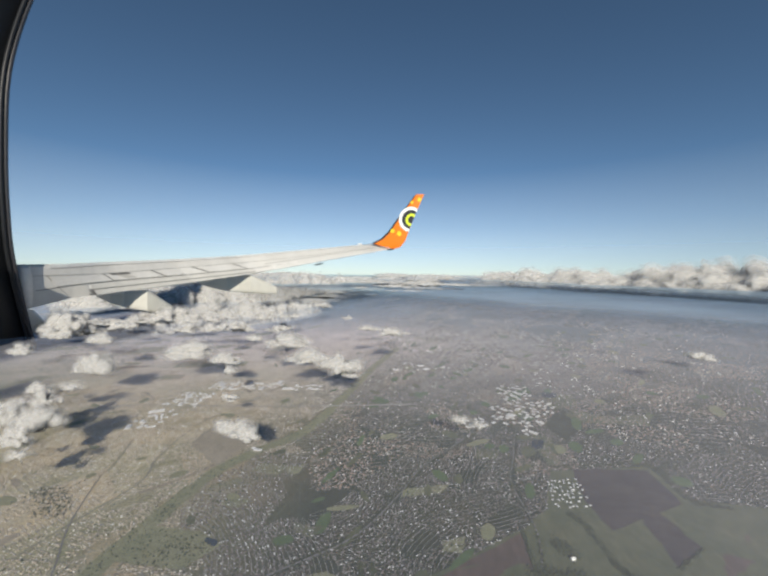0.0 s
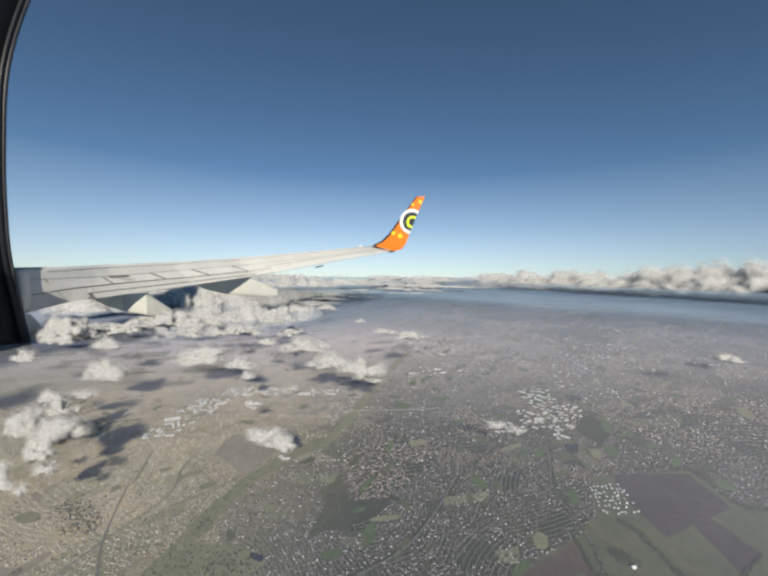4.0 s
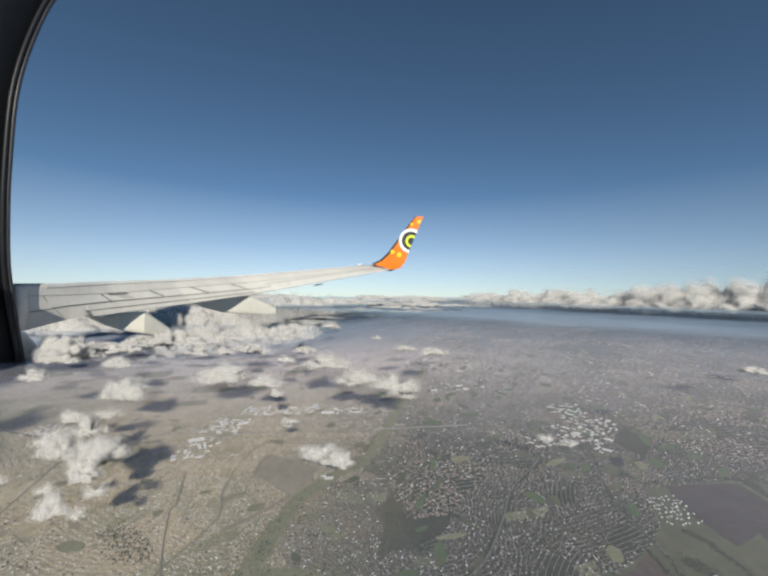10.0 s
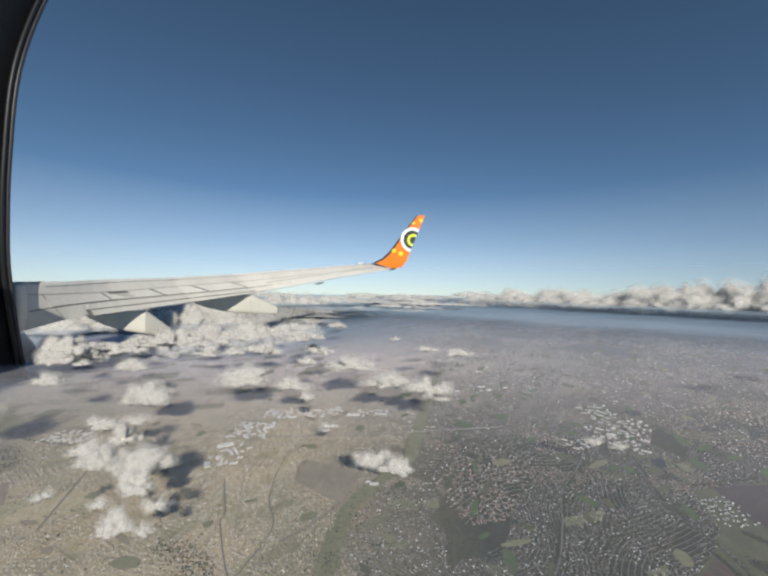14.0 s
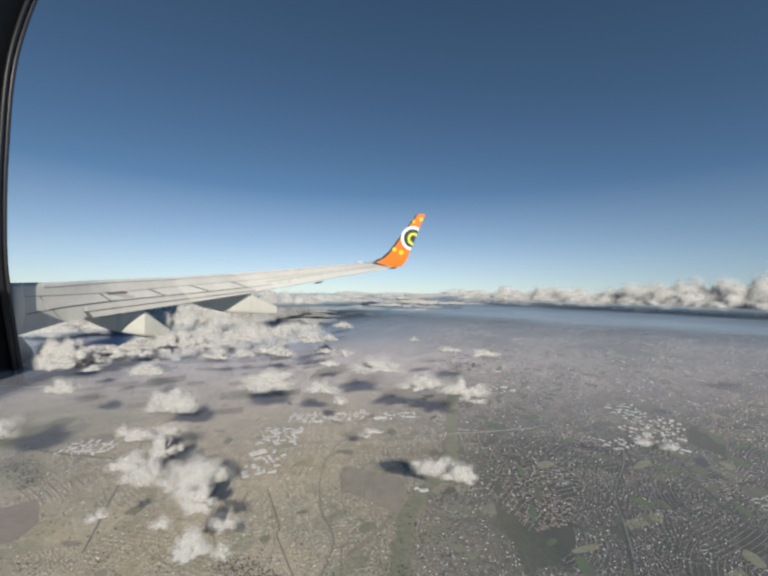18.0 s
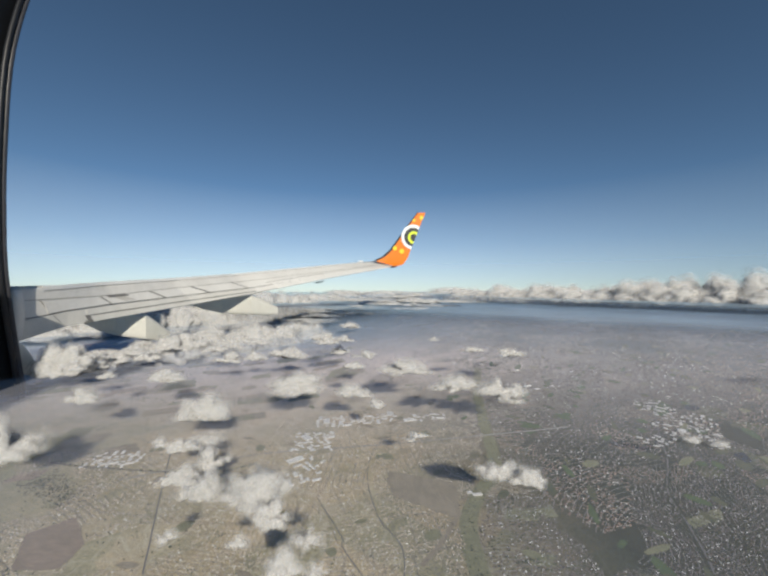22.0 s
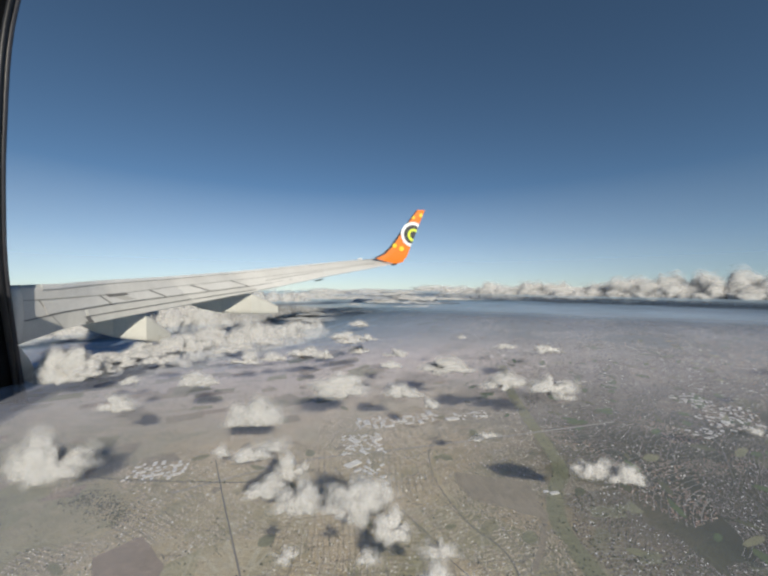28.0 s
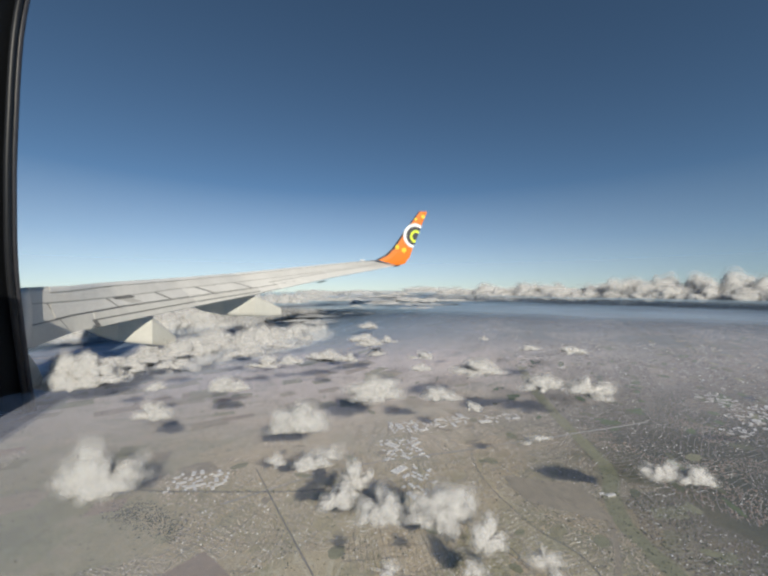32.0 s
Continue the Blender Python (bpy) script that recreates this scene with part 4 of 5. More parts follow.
def cloud(x, y, z, rx, ry, rz, puffs, seed, name="cloud", label="white fair-weather cumulus cloud", fine=0.0, thin=False, plain_edge=False, far=False, group="cumulus clouds over the plain"):
    """A heap of billows round x, y over the base z, in shells of droplets that thin out outwards."""
    rng = np.random.default_rng(seed)
    top = new(name)
    top.location = (x, y, z)
    top.scale = (rx * 1.03, ry * 1.03, rz * 1.15)
    heap = []
    for i in range(puffs):
        a, r = rng.random() * math.tau, math.sqrt(rng.random())
        size = rng.uniform(0.2, 0.4) * (1.15 - 0.5 * r)
        heap.append((r * math.cos(a) * 0.74, r * math.sin(a) * 0.74, rng.random() * 0.8 * (1 - 0.8 * r), size))
    shift = rng.uniform(-20, 20, 3)
    if thin:
        layers = [("veil", 2, 0.55), ("veil", 3, 0.7), ("wisp", 3, 0.85), ("wisp", 4, 1.0), ("wisp", 4, 1.15)]
    elif far:
        layers = [("core", 1, 0.8), ("veil", 2, 0.92), ("wisp", 3, 1.04)]
    elif plain_edge:
        layers = [("core", 0, 0.74), ("veil", 1, 0.84), ("veil", 2, 0.93), ("veil", 2, 1.01), ("wisp", 3, 1.1), ("wisp", 4, 1.2)]
    else:
        layers = [("core", 0, 0.52), ("core", 1, 0.62), ("veil", 1, 0.71), ("veil", 2, 0.79), ("veil", 2, 0.87), ("veil", 2, 0.95), ("wisp", 3, 1.03), ("wisp", 3, 1.11), ("wisp", 4, 1.2), ("wisp", 4, 1.3)]
    dirs, faces = BALLS[3 if far or thin else 4]
    reach = np.full(len(dirs), 0.30)
    for cx, cy, cz, size in heap:
        c = np.array((cx, cy, cz))
        along = dirs @ c
        disc = along ** 2 - c @ c + size * size
        reach = np.maximum(reach, np.where(disc > 0, along + np.sqrt(np.maximum(disc, 0)), 0))
    p = dirs * reach[:, None]
    body = 0.26 * lumps(p + shift, 3.6)
    for nm, k, grow in layers:
        # each shell is ragged in its own way, so that the edge blurs
        ragged = (0.07 + fine + 0.03 * max(0, k - 1)) * lumps(p + shift + 3.7 * grow, 7.0)
        q = dirs * (reach * (1 + body + ragged) * grow)[:, None]
        q[:, 2] = np.where(q[:, 2] < 0, q[:, 2] * 0.5, q[:, 2])
        ob = bulk(nm, q, faces, [M_SHELLS[k]])
        smooth(ob)
        ob.parent = top
    return tagged(top, label, "cloud", group)


# x, y, base height, half sizes, billows, seed
cloud(0.17, 3.46, 0.53, 0.22, 0.16, 0.17, 19, 100)
cloud(0.38, 3.30, 0.53, 0.17, 0.13, 0.13, 16, 101)
cloud(-2.44, 3.32, 0.50, 0.21, 0.16, 0.21, 20, 102)
cloud(-1.96, 3.22, 0.50, 0.30, 0.23, 0.23, 30, 103)
cloud(-2.60, 3.82, 0.50, 0.18, 0.14, 0.17, 15, 104)
cloud(-1.58, 2.41, 0.49, 0.13, 0.10, 0.12, 22, 105)
cloud(-3.21, 5.10, 0.55, 0.37, 0.28, 0.30, 23, 106)
cloud(-2.13, 5.98, 0.66, 0.52, 0.39, 0.20, 27, 107)
cloud(-1.24, 5.58, 0.67, 0.31, 0.23, 0.14, 17, 108)
cloud(0.31, 5.48, 0.78, 0.36, 0.27, 0.20, 20, 109)
cloud(0.89, 5.22, 0.75, 0.33, 0.25, 0.27, 19, 110)
cloud(-0.41, 6.27, 0.87, 0.51, 0.39, 0.18, 25, 111)
cloud(-1.27, 6.63, 0.85, 0.18, 0.14, 0.13, 9, 112)
cloud(-1.08, 7.25, 0.94, 0.24, 0.18, 0.13, 10, 113)
cloud(0.99, 6.99, 1.08, 0.23, 0.18, 0.10, 10, 114)
cloud(1.53, 6.48, 1.09, 0.30, 0.23, 0.14, 14, 115)
cloud(-2.44, 7.52, 0.87, 0.18, 0.13, 0.12, 9, 116)
cloud(-1.97, 8.42, 1.03, 0.33, 0.25, 0.14, 12, 117)
cloud(-1.51, 8.52, 1.07, 0.20, 0.15, 0.10, 9, 118)
cloud(0.37, 7.71, 1.19, 0.13, 0.10, 0.08, 9, 119)
cloud(-4.97, 5.37, 0.70, 0.27, 0.20, 0.19, 16, 120)
cloud(-4.23, 6.27, 0.75, 0.24, 0.18, 0.12, 12, 121)
cloud(-4.89, 4.15, 0.50, 0.37, 0.28, 0.34, 34, 122)
cloud(-0.94, 5.20, 0.62, 0.17, 0.13, 0.10, 10, 123)
cloud(-2.77, 3.57, 0.50, 0.20, 0.15, 0.15, 20, 124)
cloud(-4.46, 6.38, 0.75, 0.30, 0.22, 0.14, 16, 125)
cloud(-5.47, 6.48, 0.75, 0.18, 0.14, 0.09, 10, 126)
cloud(-6.34, 6.92, 0.80, 0.23, 0.17, 0.14, 12, 127)
cloud(-2.57, 7.69, 0.87, 0.17, 0.13, 0.13, 9, 128)
cloud(5.67, 5.01, 1.17, 0.18, 0.13, 0.08, 11, 129)
cloud(-5.48, 23.14, -0.16, 1.32, 0.99, 0.46, 18, 130)
cloud(-7.46, 21.86, -0.81, 1.09, 0.82, 0.68, 16, 131)
cloud(-9.54, 21.28, -1.00, 1.43, 1.07, 0.81, 22, 132)
cloud(-2.07, 8.95, 1.04, 0.34, 0.26, 0.15, 12, 133)
cloud(-2.99, 4.08, 0.55, 0.19, 0.14, 0.11, 16, 134)
cloud(-1.77, 2.90, 0.50, 0.15, 0.11, 0.16, 14, 135)


def scrap(*place):
    cloud(*place, label="thin ragged grey-white scrap of cloud", thin=True)


scrap(-2.88, 4.38, 0.50, 0.29, 0.22, 0.14, 21, 200)
scrap(1.05, 5.15, 0.66, 0.22, 0.17, 0.10, 13, 201)
scrap(2.57, 3.93, 0.58, 0.16, 0.12, 0.09, 12, 202)
scrap(2.75, 3.82, 0.58, 0.14, 0.10, 0.08, 10, 203)
scrap(-0.42, 4.38, 0.52, 0.15, 0.11, 0.10, 10, 204)
scrap(-3.36, 4.31, 0.50, 0.15, 0.11, 0.10, 12, 205)
scrap(-2.49, 3.92, 0.50, 0.10, 0.07, 0.08, 9, 206)
scrap(-1.37, 2.41, 0.48, 0.10, 0.07, 0.10, 13, 207)
scrap(-1.96, 2.72, 0.47, 0.11, 0.08, 0.08, 14, 208)
scrap(-2.49, 2.79, 0.48, 0.12, 0.09, 0.07, 16, 209)
scrap(-2.14, 3.18, 0.50, 0.14, 0.11, 0.11, 16, 210)
scrap(-1.48, 2.68, 0.50, 0.16, 0.12, 0.12, 16, 211)
scrap(-0.50, 4.53, 0.41, 0.15, 0.11, 0.09, 10, 212)

# the great heap, fitted to the camera's view on both sides of the wing's shadow
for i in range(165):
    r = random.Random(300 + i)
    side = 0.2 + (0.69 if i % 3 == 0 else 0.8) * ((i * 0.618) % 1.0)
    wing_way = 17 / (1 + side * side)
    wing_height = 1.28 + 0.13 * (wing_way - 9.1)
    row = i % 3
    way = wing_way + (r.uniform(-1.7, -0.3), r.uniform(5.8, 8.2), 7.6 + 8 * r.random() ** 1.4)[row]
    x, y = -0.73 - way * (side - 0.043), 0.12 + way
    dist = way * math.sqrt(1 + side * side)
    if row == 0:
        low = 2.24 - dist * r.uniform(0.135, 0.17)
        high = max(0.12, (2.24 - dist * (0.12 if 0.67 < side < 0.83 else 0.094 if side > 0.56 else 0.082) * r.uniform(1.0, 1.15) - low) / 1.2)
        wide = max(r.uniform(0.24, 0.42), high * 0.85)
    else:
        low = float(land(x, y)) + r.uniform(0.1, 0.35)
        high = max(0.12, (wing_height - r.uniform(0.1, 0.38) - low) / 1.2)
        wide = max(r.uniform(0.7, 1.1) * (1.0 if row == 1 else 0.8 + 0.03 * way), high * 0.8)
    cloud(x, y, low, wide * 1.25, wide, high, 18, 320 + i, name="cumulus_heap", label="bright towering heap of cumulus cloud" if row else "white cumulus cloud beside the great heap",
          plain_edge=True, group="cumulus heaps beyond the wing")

for i in range(18):
    r = random.Random(800 + i)
    y = r.uniform(8.5, 12.5)
    x = -y * r.uniform(0.12, 0.72)
    s = r.uniform(0.14, 0.26)
    cloud(x, y, float(land(x, y)) + 0.6 + r.uniform(-0.1, 0.15), s * 1.6, s, s * r.uniform(0.6, 0.9), 12, 820 + i, label="small white fair-weather cumulus cloud")

# the bank along the horizon: bases and white heads sized to fit the camera's view
for i in range(84):
    r = random.Random(400 + i)
    f = (i // 2) / 41
    front = i % 2
    x, y = 17.0 - 9.0 * f ** 1.2 + r.uniform(-0.5, 0.5) - 0.8 * front, 6.5 + 24 * f ** 1.2 + r.uniform(-0.8, 0.8) - 0.8 * front
    way = math.hypot(x, y)
    s = (0.62 + 0.7 * f) * r.uniform(0.8, 1.2) * (0.7 if front else 1.0)
    base = 2.24 - way * (0.033 - 0.004 * front)
    tall = way * (0.031 + 0.034 * (1 - f)) * r.uniform(0.75, 1.1) * (0.62 if front else 1.0)
    cloud(x, y, base, s * 1.9, s * 1.2, tall, 40, 420 + i, name="cloud_bank", label="tall white cloud bank with a blue-grey base", fine=0.06, plain_edge=True, group="cloud bank along the horizon")

# streaks in front of the far sheets
for i in range(30):
    r = random.Random(700 + i)
    y = r.uniform(16, 30)
    x = y * r.uniform(-0.3, 0.3)
    cloud(x, y, float(land(x, y)) + 0.15 + r.uniform(0, 0.35), y * r.uniform(0.05, 0.11), y * 0.05, r.uniform(0.08, 0.16), 10, 720 + i, name="cloud_streak", label="low bright streak of far cloud", far=True, plain_edge=True, group="far cloud streaks")

for i in range(56):
    r = random.Random(900 + i)
    y = r.uniform(18, 38)
    x = y * r.uniform(-0.42, 0.12)
    cloud(x, y, float(land(x, y)) + r.uniform(0.05, 0.5), y * r.uniform(0.05, 0.09), y * 0.05, r.uniform(0.12, 0.28), 12, 920 + i, name="cloud_streak", label="low bright streak of far cloud", far=True, plain_edge=True, group="far cloud streaks")

# thin sheets far away
for i in range(60):
    r = random.Random(500 + i)
    y = r.uniform(28, 78)
    x = y * r.uniform(-0.75, 0.7)
    cloud(x, y, 0.8 + 0.009 * y + r.uniform(-0.25, 0.25), y * r.uniform(0.09, 0.18), y * r.uniform(0.05, 0.09), r.uniform(0.45, 0.6) + 0.006 * y, 10, 520 + i, name="cloud_sheet", label="flat pale layer of far stratus cloud", far=True, plain_edge=True, group="far cloud layers")


# ---- the wing ----
LEAD = [(-8.262, 7.091, 2.277), (-8.408, 8.196, 2.314), (-8.277, 9.05, 2.353), (-8.264, 10.294, 2.447), (-7.706, 12.381, 2.607), (-6.291, 14.661, 2.878), (-3.288, 16.838, 3.352), (-0.629, 17.402, 3.648)]
TRAIL = [(-8.349, 7.365, 1.012), (-8.460, 8.305, 1.151), (-8.269, 9.159, 1.352), (-7.775, 10.603, 1.509), (-6.876, 12.739, 1.762), (-5.318, 14.748, 2.138), (-2.76, 16.403, 2.771), (0.287, 16.88, 3.36)]
THICK = [0.40, 0.38, 0.36, 0.34, 0.30, 0.24, 0.16, 0.10]
TIP = len(LEAD) - 1


def wing_point(s, u, lift=0.0):
    """A place on the wing's upper skin: s from the root 0 to the tip, u from the leading edge 0 to the trailing edge 1."""
    i = max(0, min(int(s), TIP - 1))
    f = s - i
    a = Vector(LEAD[i]).lerp(Vector(LEAD[i + 1]), f)
    b = Vector(TRAIL[i]).lerp(Vector(TRAIL[i + 1]), f)
    t = THICK[i] + (THICK[i + 1] - THICK[i]) * f
    along = Vector(LEAD[i + 1]) - Vector(LEAD[i])
    up = (b - a).cross(along).normalized()
    if up.y > 0:
        up = -up
    camber = t * (1.0 * math.sqrt(max(u, 0)) - 0.75 * u - 0.25 * u ** 3) * 0.3
    return a.lerp(b, u) + up * (camber + lift)


def chord_line(*stations):
    """A line along the wing: its share of the chord at each station s."""
    ss, us = zip(*stations)
    return lambda s: float(np.interp(s, ss, us))


def wing_skin(u0, u1, s0, s1, lift, deep, nu=6, ns=10, slant=0.0):
    """A slab of skin between two chord lines and two stations; slant: how far the ends lean outwards along the chord."""
    a = u0 if callable(u0) else lambda s: u0
    b = u1 if callable(u1) else lambda s: u1

    def spot(j, i, h):
        s = s0 + (s1 - s0) * j / ns
        return wing_point(s + slant * i / nu, a(s) + (b(s) - a(s)) * i / nu, h)

    bm = bmesh.new()
    top = [[bm.verts.new(spot(j, i, lift)) for i in range(nu + 1)] for j in range(ns + 1)]
    low = [[bm.verts.new(spot(j, i, lift - deep)) for i in range(nu + 1)] for j in range(ns + 1)]
    for j in range(ns):
        for i in range(nu):
            bm.faces.new((top[j][i], top[j][i + 1], top[j + 1][i + 1], top[j + 1][i]))
            bm.faces.new((low[j][i], low[j + 1][i], low[j + 1][i + 1], low[j][i + 1]))
        for k in (0, nu):
            bm.faces.new((top[j][k], top[j + 1][k], low[j + 1][k], low[j][k]))
    for i in range(nu):
        for j in (0, ns):
            bm.faces.new((top[j][i], low[j][i], low[j][i + 1], top[j][i + 1]))
    bmesh.ops.recalc_face_normals(bm, faces=bm.faces)
    return bm


def canoe(stations, flat=0.5):
    """A fairing out of rounded boxes: middle, half height and half thickness at each station."""
    bm = bmesh.new()
    rings = []
    for (x, y, z), tall, wide in stations:
        ring = []
        away = Vector((x + 0.37, y, 0)).normalized()
        for k in range(20):
            a = math.tau * k / 20
            ca, sa = math.cos(a), math.sin(a)
            side = math.copysign(abs(ca) ** flat, ca) * wide
            ring.append(bm.verts.new(Vector((x, y, z + math.copysign(abs(sa) ** flat, sa) * tall)) + away * side))
        rings.append(ring)
    for a, b in zip(rings, rings[1:]):
        for k in range(20):
            bm.faces.new((a[k], a[(k + 1) % 20], b[(k + 1) % 20], b[k]))
    bm.faces.new(rings[0][::-1])
    bm.faces.new(rings[-1])
    bmesh.ops.recalc_face_normals(bm, faces=bm.faces)
    return bm


# ---- the unseen shade panel beside the wing root ----
def build_root_shade(body):
    """A thick unseen panel, added in the fuselage's stead to shade the wing root."""
    across, up = Vector((0.965, 0.264, 0.0)), Vector((-0.112, 0.408, 0.906))
    for name, deep, thick, mat in (("shade_panel", -4.08, 0.12, M_WHITE), ("shade_backing", -4.22, 0.06, M_SEAL)):
        bm = bmesh.new()
        # outline cut across the sun's direction to give the shadow its edge
        ring = [(-8.2, 6.2), (-5.93, 5.95), (-5.56, 5.90), (-5.50, 5.83), (-5.5, 4.9), (-5.60, 3.6), (-8.2, 3.6)]
        faces = [[bm.verts.new(across * a + up * b + SUN * (deep - d)) for a, b in ring] for d in (0.0, thick)]
        for k in range(len(ring)):
            j = (k + 1) % len(ring)
            bm.faces.new((faces[0][k], faces[0][j], faces[1][j], faces[1][k]))
        bm.faces.new(faces[0][::-1])
        bm.faces.new(faces[1])
        bmesh.ops.recalc_face_normals(bm, faces=bm.faces)
        part(name, bm, mat, body)


HINGE = chord_line((0, 0.25), (1, 0.264), (2, 0.32), (3, 0.40), (4, 0.375), (5, 0.41), (6, 0.50), (7, 0.55))
FLAPS = chord_line((0, 0.60), (1, 0.62), (2, 0.63), (3, 0.65), (4, 0.69), (5, 0.75), (6, 0.80))
SPLIT = chord_line((2, 0.82), (3, 0.845), (4, 0.865), (5, 0.93))


def beside(line, d):
    return lambda s: line(s) + d


def build_wing():
    wing = new("aircraft_wing")
    tagged(wing, "long pale grey airliner wing with an orange upturned tip", "aircraft wing")
    build_root_shade(wing)
    # main box: upper and lower skin in one body
    bm = bmesh.new()
    rows = []
    for j in range(57):
        s = 0.7 + (TIP - 0.7) * j / 56
        i = min(int(s), TIP - 1)
        t = THICK[i] + (THICK[i + 1] - THICK[i]) * (s - i)
        over = [wing_point(s, k / 12) for k in range(13)]
        under = [wing_point(s, k / 12, -t * 0.9 * math.sqrt(k / 12) * (1 - k / 12) ** 0.8 - 0.012) for k in range(11, 0, -1)]
        rows.append([bm.verts.new(q) for q in over + under])
    m = len(rows[0])
    for a, b in zip(rows, rows[1:]):
        for k in range(m):
            bm.faces.new((a[k], a[(k + 1) % m], b[(k + 1) % m], b[k]))
    bm.faces.new(rows[0][::-1])
    bm.faces.new(rows[-1])
    bmesh.ops.recalc_face_normals(bm, faces=bm.faces)
    smooth(part("wing_box", bm, M_WING, wing))
    part("slat", wing_skin(0.0, 0.10, 1.5, 6.8, 0.010, 0.008, 4, 20), M_SLAT, wing, "bare metal leading edge")
    part("seam", wing_skin(0.105, 0.115, 1.5, 6.8, 0.010, 0.004, 1, 24), M_SEAM, wing, "thin seam behind the leading edge")
    # dark joints show between the panels
    part("joint", wing_skin(beside(HINGE, -0.007), beside(HINGE, 0.007), 0.75, 6.9, 0.010, 0.006, 1, 60), M_SEAM, wing, "thin joint along the spoiler hinges")
    part("joint", wing_skin(beside(FLAPS, -0.009), beside(FLAPS, 0.010), 0.75, 5.7, 0.012, 0.006, 1, 60), M_GAP, wing, "dark joint before the flaps")
    cuts = (1.42, 2.72, 3.52, 4.18, 4.78)
    for a, b in zip(cuts, cuts[1:]):
        part("spoiler", wing_skin(beside(HINGE, 0.02), beside(FLAPS, -0.02), a + 0.02, b - 0.02, 0.022, 0.018, 6, 16, 0.14), M_PANEL, wing)
        part("joint", wing_skin(beside(HINGE, 0.01), beside(FLAPS, -0.01), b - 0.014, b + 0.014, 0.014, 0.004, 6, 2, 0.14), M_GAP, wing, "dark gap between two spoilers")
    part("joint", wing_skin(beside(HINGE, 0.0), 1.0, 1.36, 1.39, 0.012, 0.004, 12, 2, 0.62), M_SEAM, wing, "slanting joint at the wing root")
    part("hinge_slot", wing_skin(beside(HINGE, -0.01), beside(HINGE, 0.07), 2.84, 3.16, 0.028, 0.004, 3, 8, 0.05), M_GAP, wing, "dark slot at a spoiler hinge")
    part("smudge", wing_skin(beside(HINGE, 0.07), beside(HINGE, 0.2), 3.0, 3.14, 0.026, 0.003, 3, 6, 0.1), M_SMUDGE, wing, "grey smudge behind the slot")
    # flaps
    part("flap", wing_skin(beside(FLAPS, 0.03), 1.0, 0.75, 2.3, 0.012, 0.03, 3, 12), M_FLAP, wing)
    part("flap", wing_skin(beside(FLAPS, 0.03), beside(SPLIT, -0.015), 2.36, 5.0, 0.018, 0.03, 3, 24), M_FLAP, wing)
    part("flap", wing_skin(beside(SPLIT, 0.015), 1.0, 2.4, 5.0, 0.014, 0.05, 3, 24), M_FLAP, wing)
    part("joint", wing_skin(beside(SPLIT, -0.010), beside(SPLIT, 0.010), 2.36, 5.0, 0.012, 0.006, 1, 24), M_GAP, wing, "dark line between the flap segments")
    part("joint", wing_skin(beside(SPLIT, -0.02), 1.0, 2.31, 2.38, 0.016, 0.006, 4, 2, 0.05), M_GAP, wing, "dark gap at the flap's inner end")
    part("aileron", wing_skin(0.64, 1.0, 5.25, 6.75, 0.012, 0.03, 3, 12), M_PANEL, wing)
    part("joint", wing_skin(0.61, 0.636, 5.2, 6.8, 0.012, 0.004, 1, 12), M_SEAM, wing, "thin joint of the aileron")
    # fairings under the flaps
    part("flap_fairing", canoe([((-8.916, 10.576, 1.321), 0.021, 0.05), ((-8.776, 10.987, 1.208), 0.160, 0.11), ((-8.520, 11.285, 1.165), 0.285, 0.14), ((-8.165, 11.299, 1.149), 0.332, 0.15), ((-7.704, 11.383, 1.126), 0.382, 0.15), ((-7.549, 11.758, 0.927), 0.277, 0.12), ((-7.389, 12.198, 0.710), 0.149, 0.09)]), M_FAIR, wing, "cream canoe-shaped fairing")
    part("flap_fairing", canoe([((-7.654, 14.001, 1.716), 0.019, 0.05), ((-7.322, 14.369, 1.657), 0.164, 0.11), ((-6.758, 14.770, 1.635), 0.319, 0.14), ((-6.210, 14.800, 1.655), 0.381, 0.15), ((-5.604, 14.729, 1.651), 0.390, 0.15), ((-5.210, 15.061, 1.520), 0.297, 0.12), ((-4.735, 15.477, 1.369), 0.148, 0.09)]), M_FAIR, wing, "cream canoe-shaped fairing")
    part("flap_fairing", canoe([((-8.444, 7.991, 0.887), 0.251, 0.12), ((-8.477, 8.299, 0.769), 0.326, 0.12), ((-8.500, 8.535, 0.572), 0.247, 0.11), ((-8.521, 8.794, 0.304), 0.081, 0.09)]), M_FAIR, wing, "shaded inboard fairing")
    part("hinge_cover", canoe([((-3.36, 16.56, 2.56), 0.01, 0.03), ((-3.22, 16.60, 2.585), 0.035, 0.04), ((-3.05, 16.63, 2.62), 0.03, 0.04), ((-2.93, 16.65, 2.65), 0.008, 0.03)], 0.8), M_GAP, wing, "small dark hinge cover under the aileron")
    part("tip_light", canoe([((0.10, 16.82, 3.315), 0.01, 0.03), ((0.25, 16.82, 3.33), 0.04, 0.04), ((0.42, 16.82, 3.36), 0.03, 0.03)], 0.8), M_BLACK, wing, "small dark light housing at the wing tip")
    # winglet
    lead = [(-0.631, 3.640), (-0.216, 3.851), (0.130, 4.178), (0.823, 5.159), (1.403, 5.932)]
    trail = [(0.365, 3.370), (0.713, 3.465), (0.945, 3.768), (1.360, 4.910), (1.800, 5.938)]
    plane = 17.020

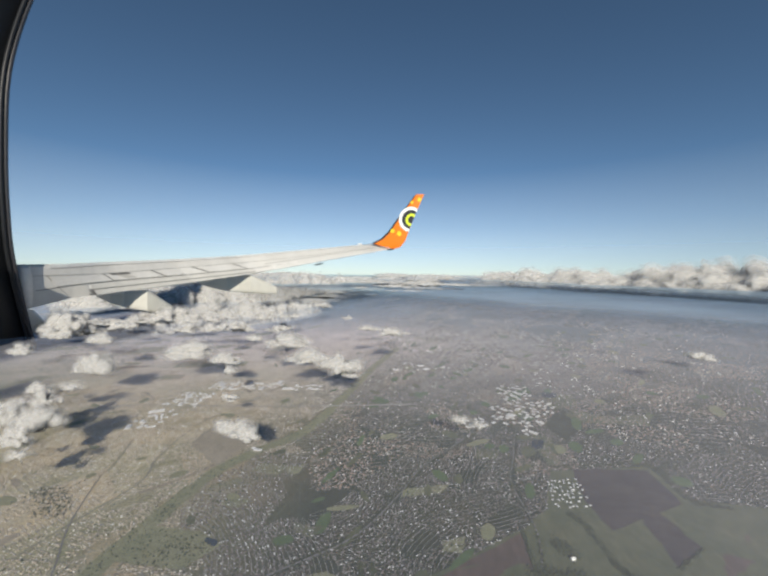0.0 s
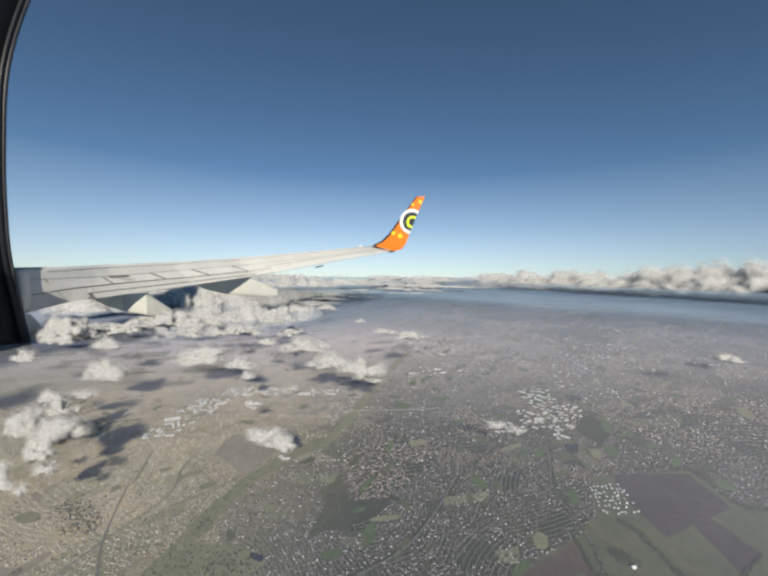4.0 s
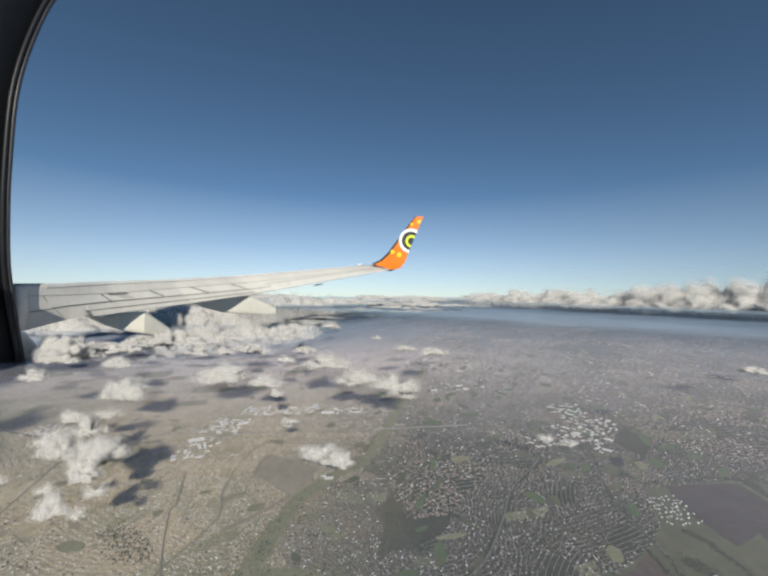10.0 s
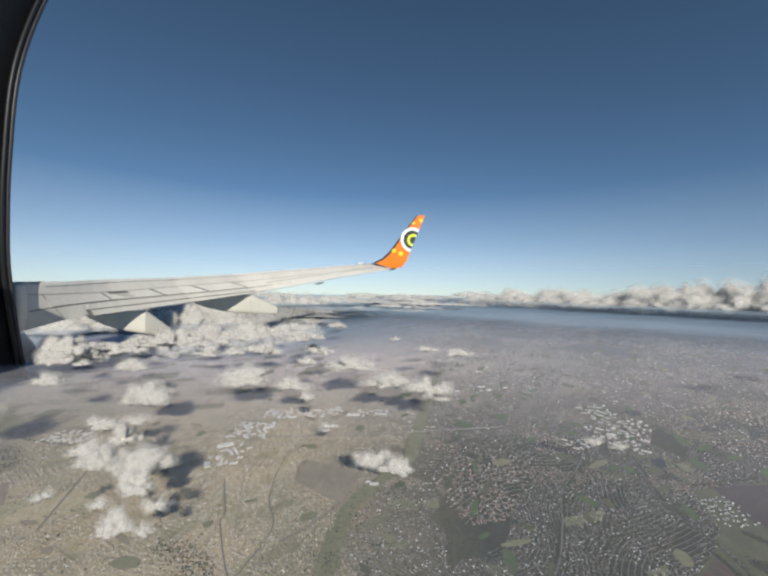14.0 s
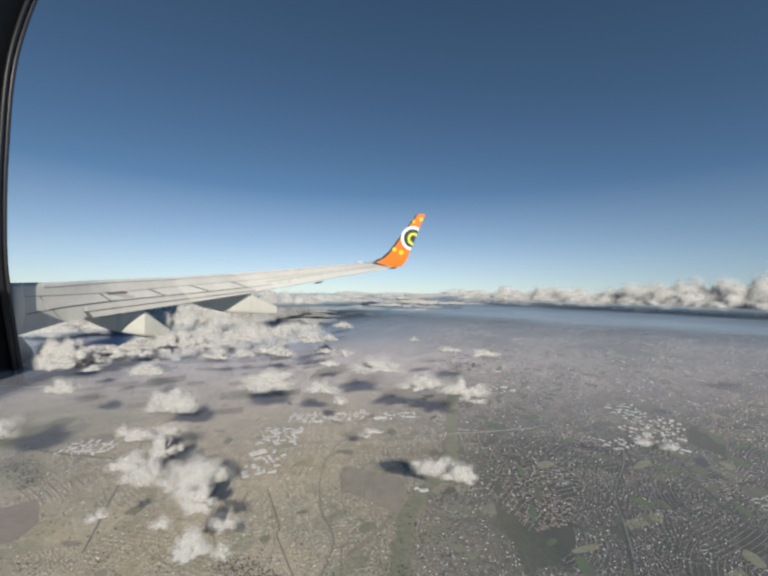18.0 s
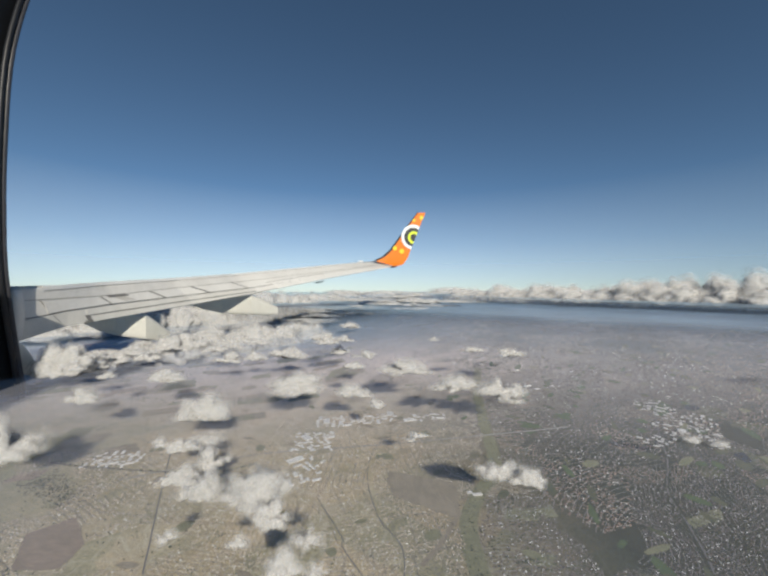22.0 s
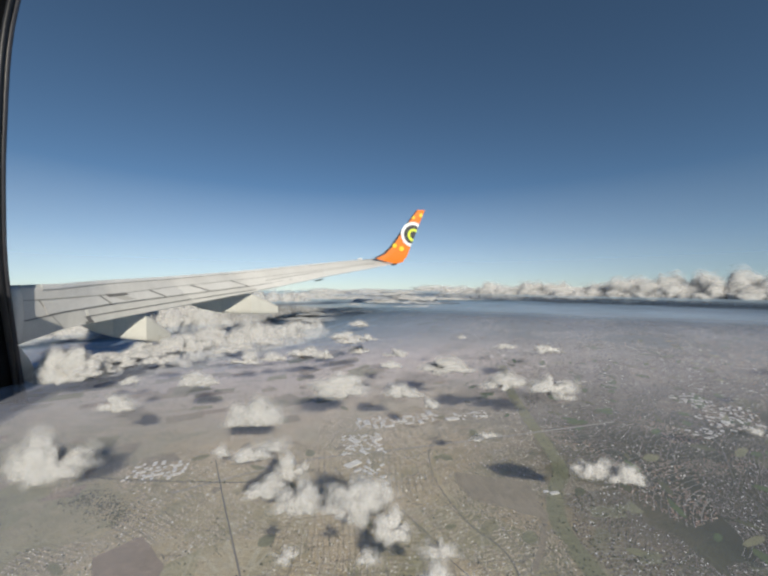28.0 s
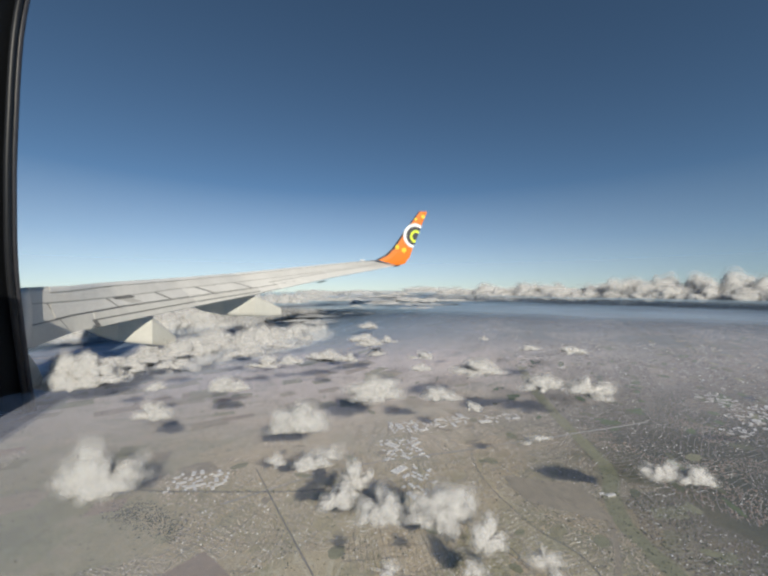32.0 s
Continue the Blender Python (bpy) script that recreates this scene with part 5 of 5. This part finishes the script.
    def blade(u0, u1, lift, deep):
        bm = bmesh.new()
        rings = []
        for k in range(25):
            f = 4 * k / 24
            i = min(int(f), 3)
            g = f - i
            lx, lz = (lead[i][c] + (lead[i + 1][c] - lead[i][c]) * g for c in (0, 1))
            tx, tz = (trail[i][c] + (trail[i + 1][c] - trail[i][c]) * g for c in (0, 1))
            pts = []
            for u in (u0, (u0 * 2 + u1) / 3, (u0 + 2 * u1) / 3, u1):
                pts.append((lx + (tx - lx) * u, plane - lift - 0.05 * math.sqrt(max(u, 0)) * (1 - u), lz + (tz - lz) * u))
            rings.append([bm.verts.new(p) for p in pts] + [bm.verts.new((p[0], p[1] + deep, p[2])) for p in pts[::-1]])
        for a, b in zip(rings, rings[1:]):
            for k in range(8):
                bm.faces.new((a[k], a[(k + 1) % 8], b[(k + 1) % 8], b[k]))
        bm.faces.new(rings[0][::-1])
        bm.faces.new(rings[-1])
        bmesh.ops.recalc_face_normals(bm, faces=bm.faces)
        return bm

    winglet = part("winglet", blade(0.0, 1.0, 0.0, 0.09), M_ORANGE, wing, "orange painted upturned wingtip")
    part("edge", blade(-0.02, 0.09, 0.012, 0.11), M_BLACK, winglet, "dark worn leading edge")

    def disc(cx, cz, r0, r1, lift, material, name, clip):
        bm = bmesh.new()
        inner, outer = [], []
        n = 40
        for k in range(n):
            a = math.tau * k / n
            for r, ring in ((r0, inner), (r1, outer)):
                x, z = cx + r * math.cos(a), cz + r * math.sin(a) * 1.05
                if clip:
                    (ax, az), (bx, bz) = trail[2], trail[4]
                    edge = ax + (z - az) * (bx - ax) / (bz - az) - 0.015
                    x = min(x, edge)
                ring.append(bm.verts.new((x, plane - 0.025 - lift, z)))
        for k in range(n):
            j = (k + 1) % n
            quad = (inner[k], inner[j], outer[j], outer[k])
            if (outer[k].co - inner[k].co).length + (outer[j].co - inner[j].co).length > 0.02:
                bm.faces.new(quad)
        bmesh.ops.delete(bm, geom=[v for v in bm.verts if not v.link_faces], context="VERTS")
        part(name, bm, material, winglet)

    (cx, cz), dots = (1.197, 4.768), [(0.339, 4.227), (0.664, 4.090), (1.590, 5.679), (1.241, 5.559)]
    disc(cx, cz, 0.41, 0.56, 0.012, M_WHITE, "white_ring", True)
    disc(cx, cz, 0.0001, 0.42, 0.016, M_BLACK, "black_disc", True)
    disc(cx + 0.04, cz - 0.03, 0.17, 0.285, 0.022, M_LIME, "lime_ring", True)
    for (x, z), r in zip(dots, (0.10, 0.11, 0.09, 0.07)):
        disc(x, z, 0.0001, r, 0.012, M_YELLOW, "yellow_dot", False)
    bm = bmesh.new()
    bmesh.ops.create_uvsphere(bm, u_segments=12, v_segments=8, radius=0.07, matrix=Matrix.Translation(wing_point(6.75, 0.02, 0.06)) @ Matrix.Diagonal((1.8, 1, 0.5, 1)))
    part("navigation_light", bm, M_WHITE, wing, "small clear light cover")


build_wing()


# ---- the window surround ----
def build_frame():
    top = new("window_surround")
    tagged(top, "dark rounded cabin window surround with a grey seal", "window frame")
    line = [(-7.70, 8.45, 10.3), (-7.883, 7.96, 8.93), (-7.971, 7.51, 6.943), (-8.048, 7.442, 4.956), (-8.105, 7.496, 3.521), (-8.156, 7.61, 2.462), (-8.243, 7.927, 1.041), (-8.301, 8.154, 0.163), (-8.36, 8.439, -0.676)]
    pts = soften(line, 5)
    across, away = Vector((-0.67, -0.74, 0.0)), Vector((-0.74, 0.67, 0.0))
    # offsets outwards from the opening, then the depth from front to back
    for name, off0, off1, y0, y1, mat in (("frame", 0.16, 2.2, -0.02, 0.12, M_FRAME), ("reveal", 0.075, 0.165, -0.07, 0.10, M_REVEAL), ("seal", 0.0, 0.08, -0.03, 0.08, M_SEAL)):
        bm = bmesh.new()
        rings = []
        for p in pts:
            q = Vector(p) - across * 0.05
            mid = (off0 + off1) / 2
            rings.append([bm.verts.new(q + across * o + away * d) for o, d in ((off0, y0 + 0.02), (mid, y0), (off1, y0 + 0.02), (off1, y1), (off0, y1))])
        for a, b in zip(rings, rings[1:]):
            for k in range(5):
                bm.faces.new((a[k], a[(k + 1) % 5], b[(k + 1) % 5], b[k]))
        bm.faces.new(rings[0][::-1])
        bm.faces.new(rings[-1])
        bmesh.ops.recalc_face_normals(bm, faces=bm.faces)
        smooth(part(name, bm, mat, top))


build_frame()
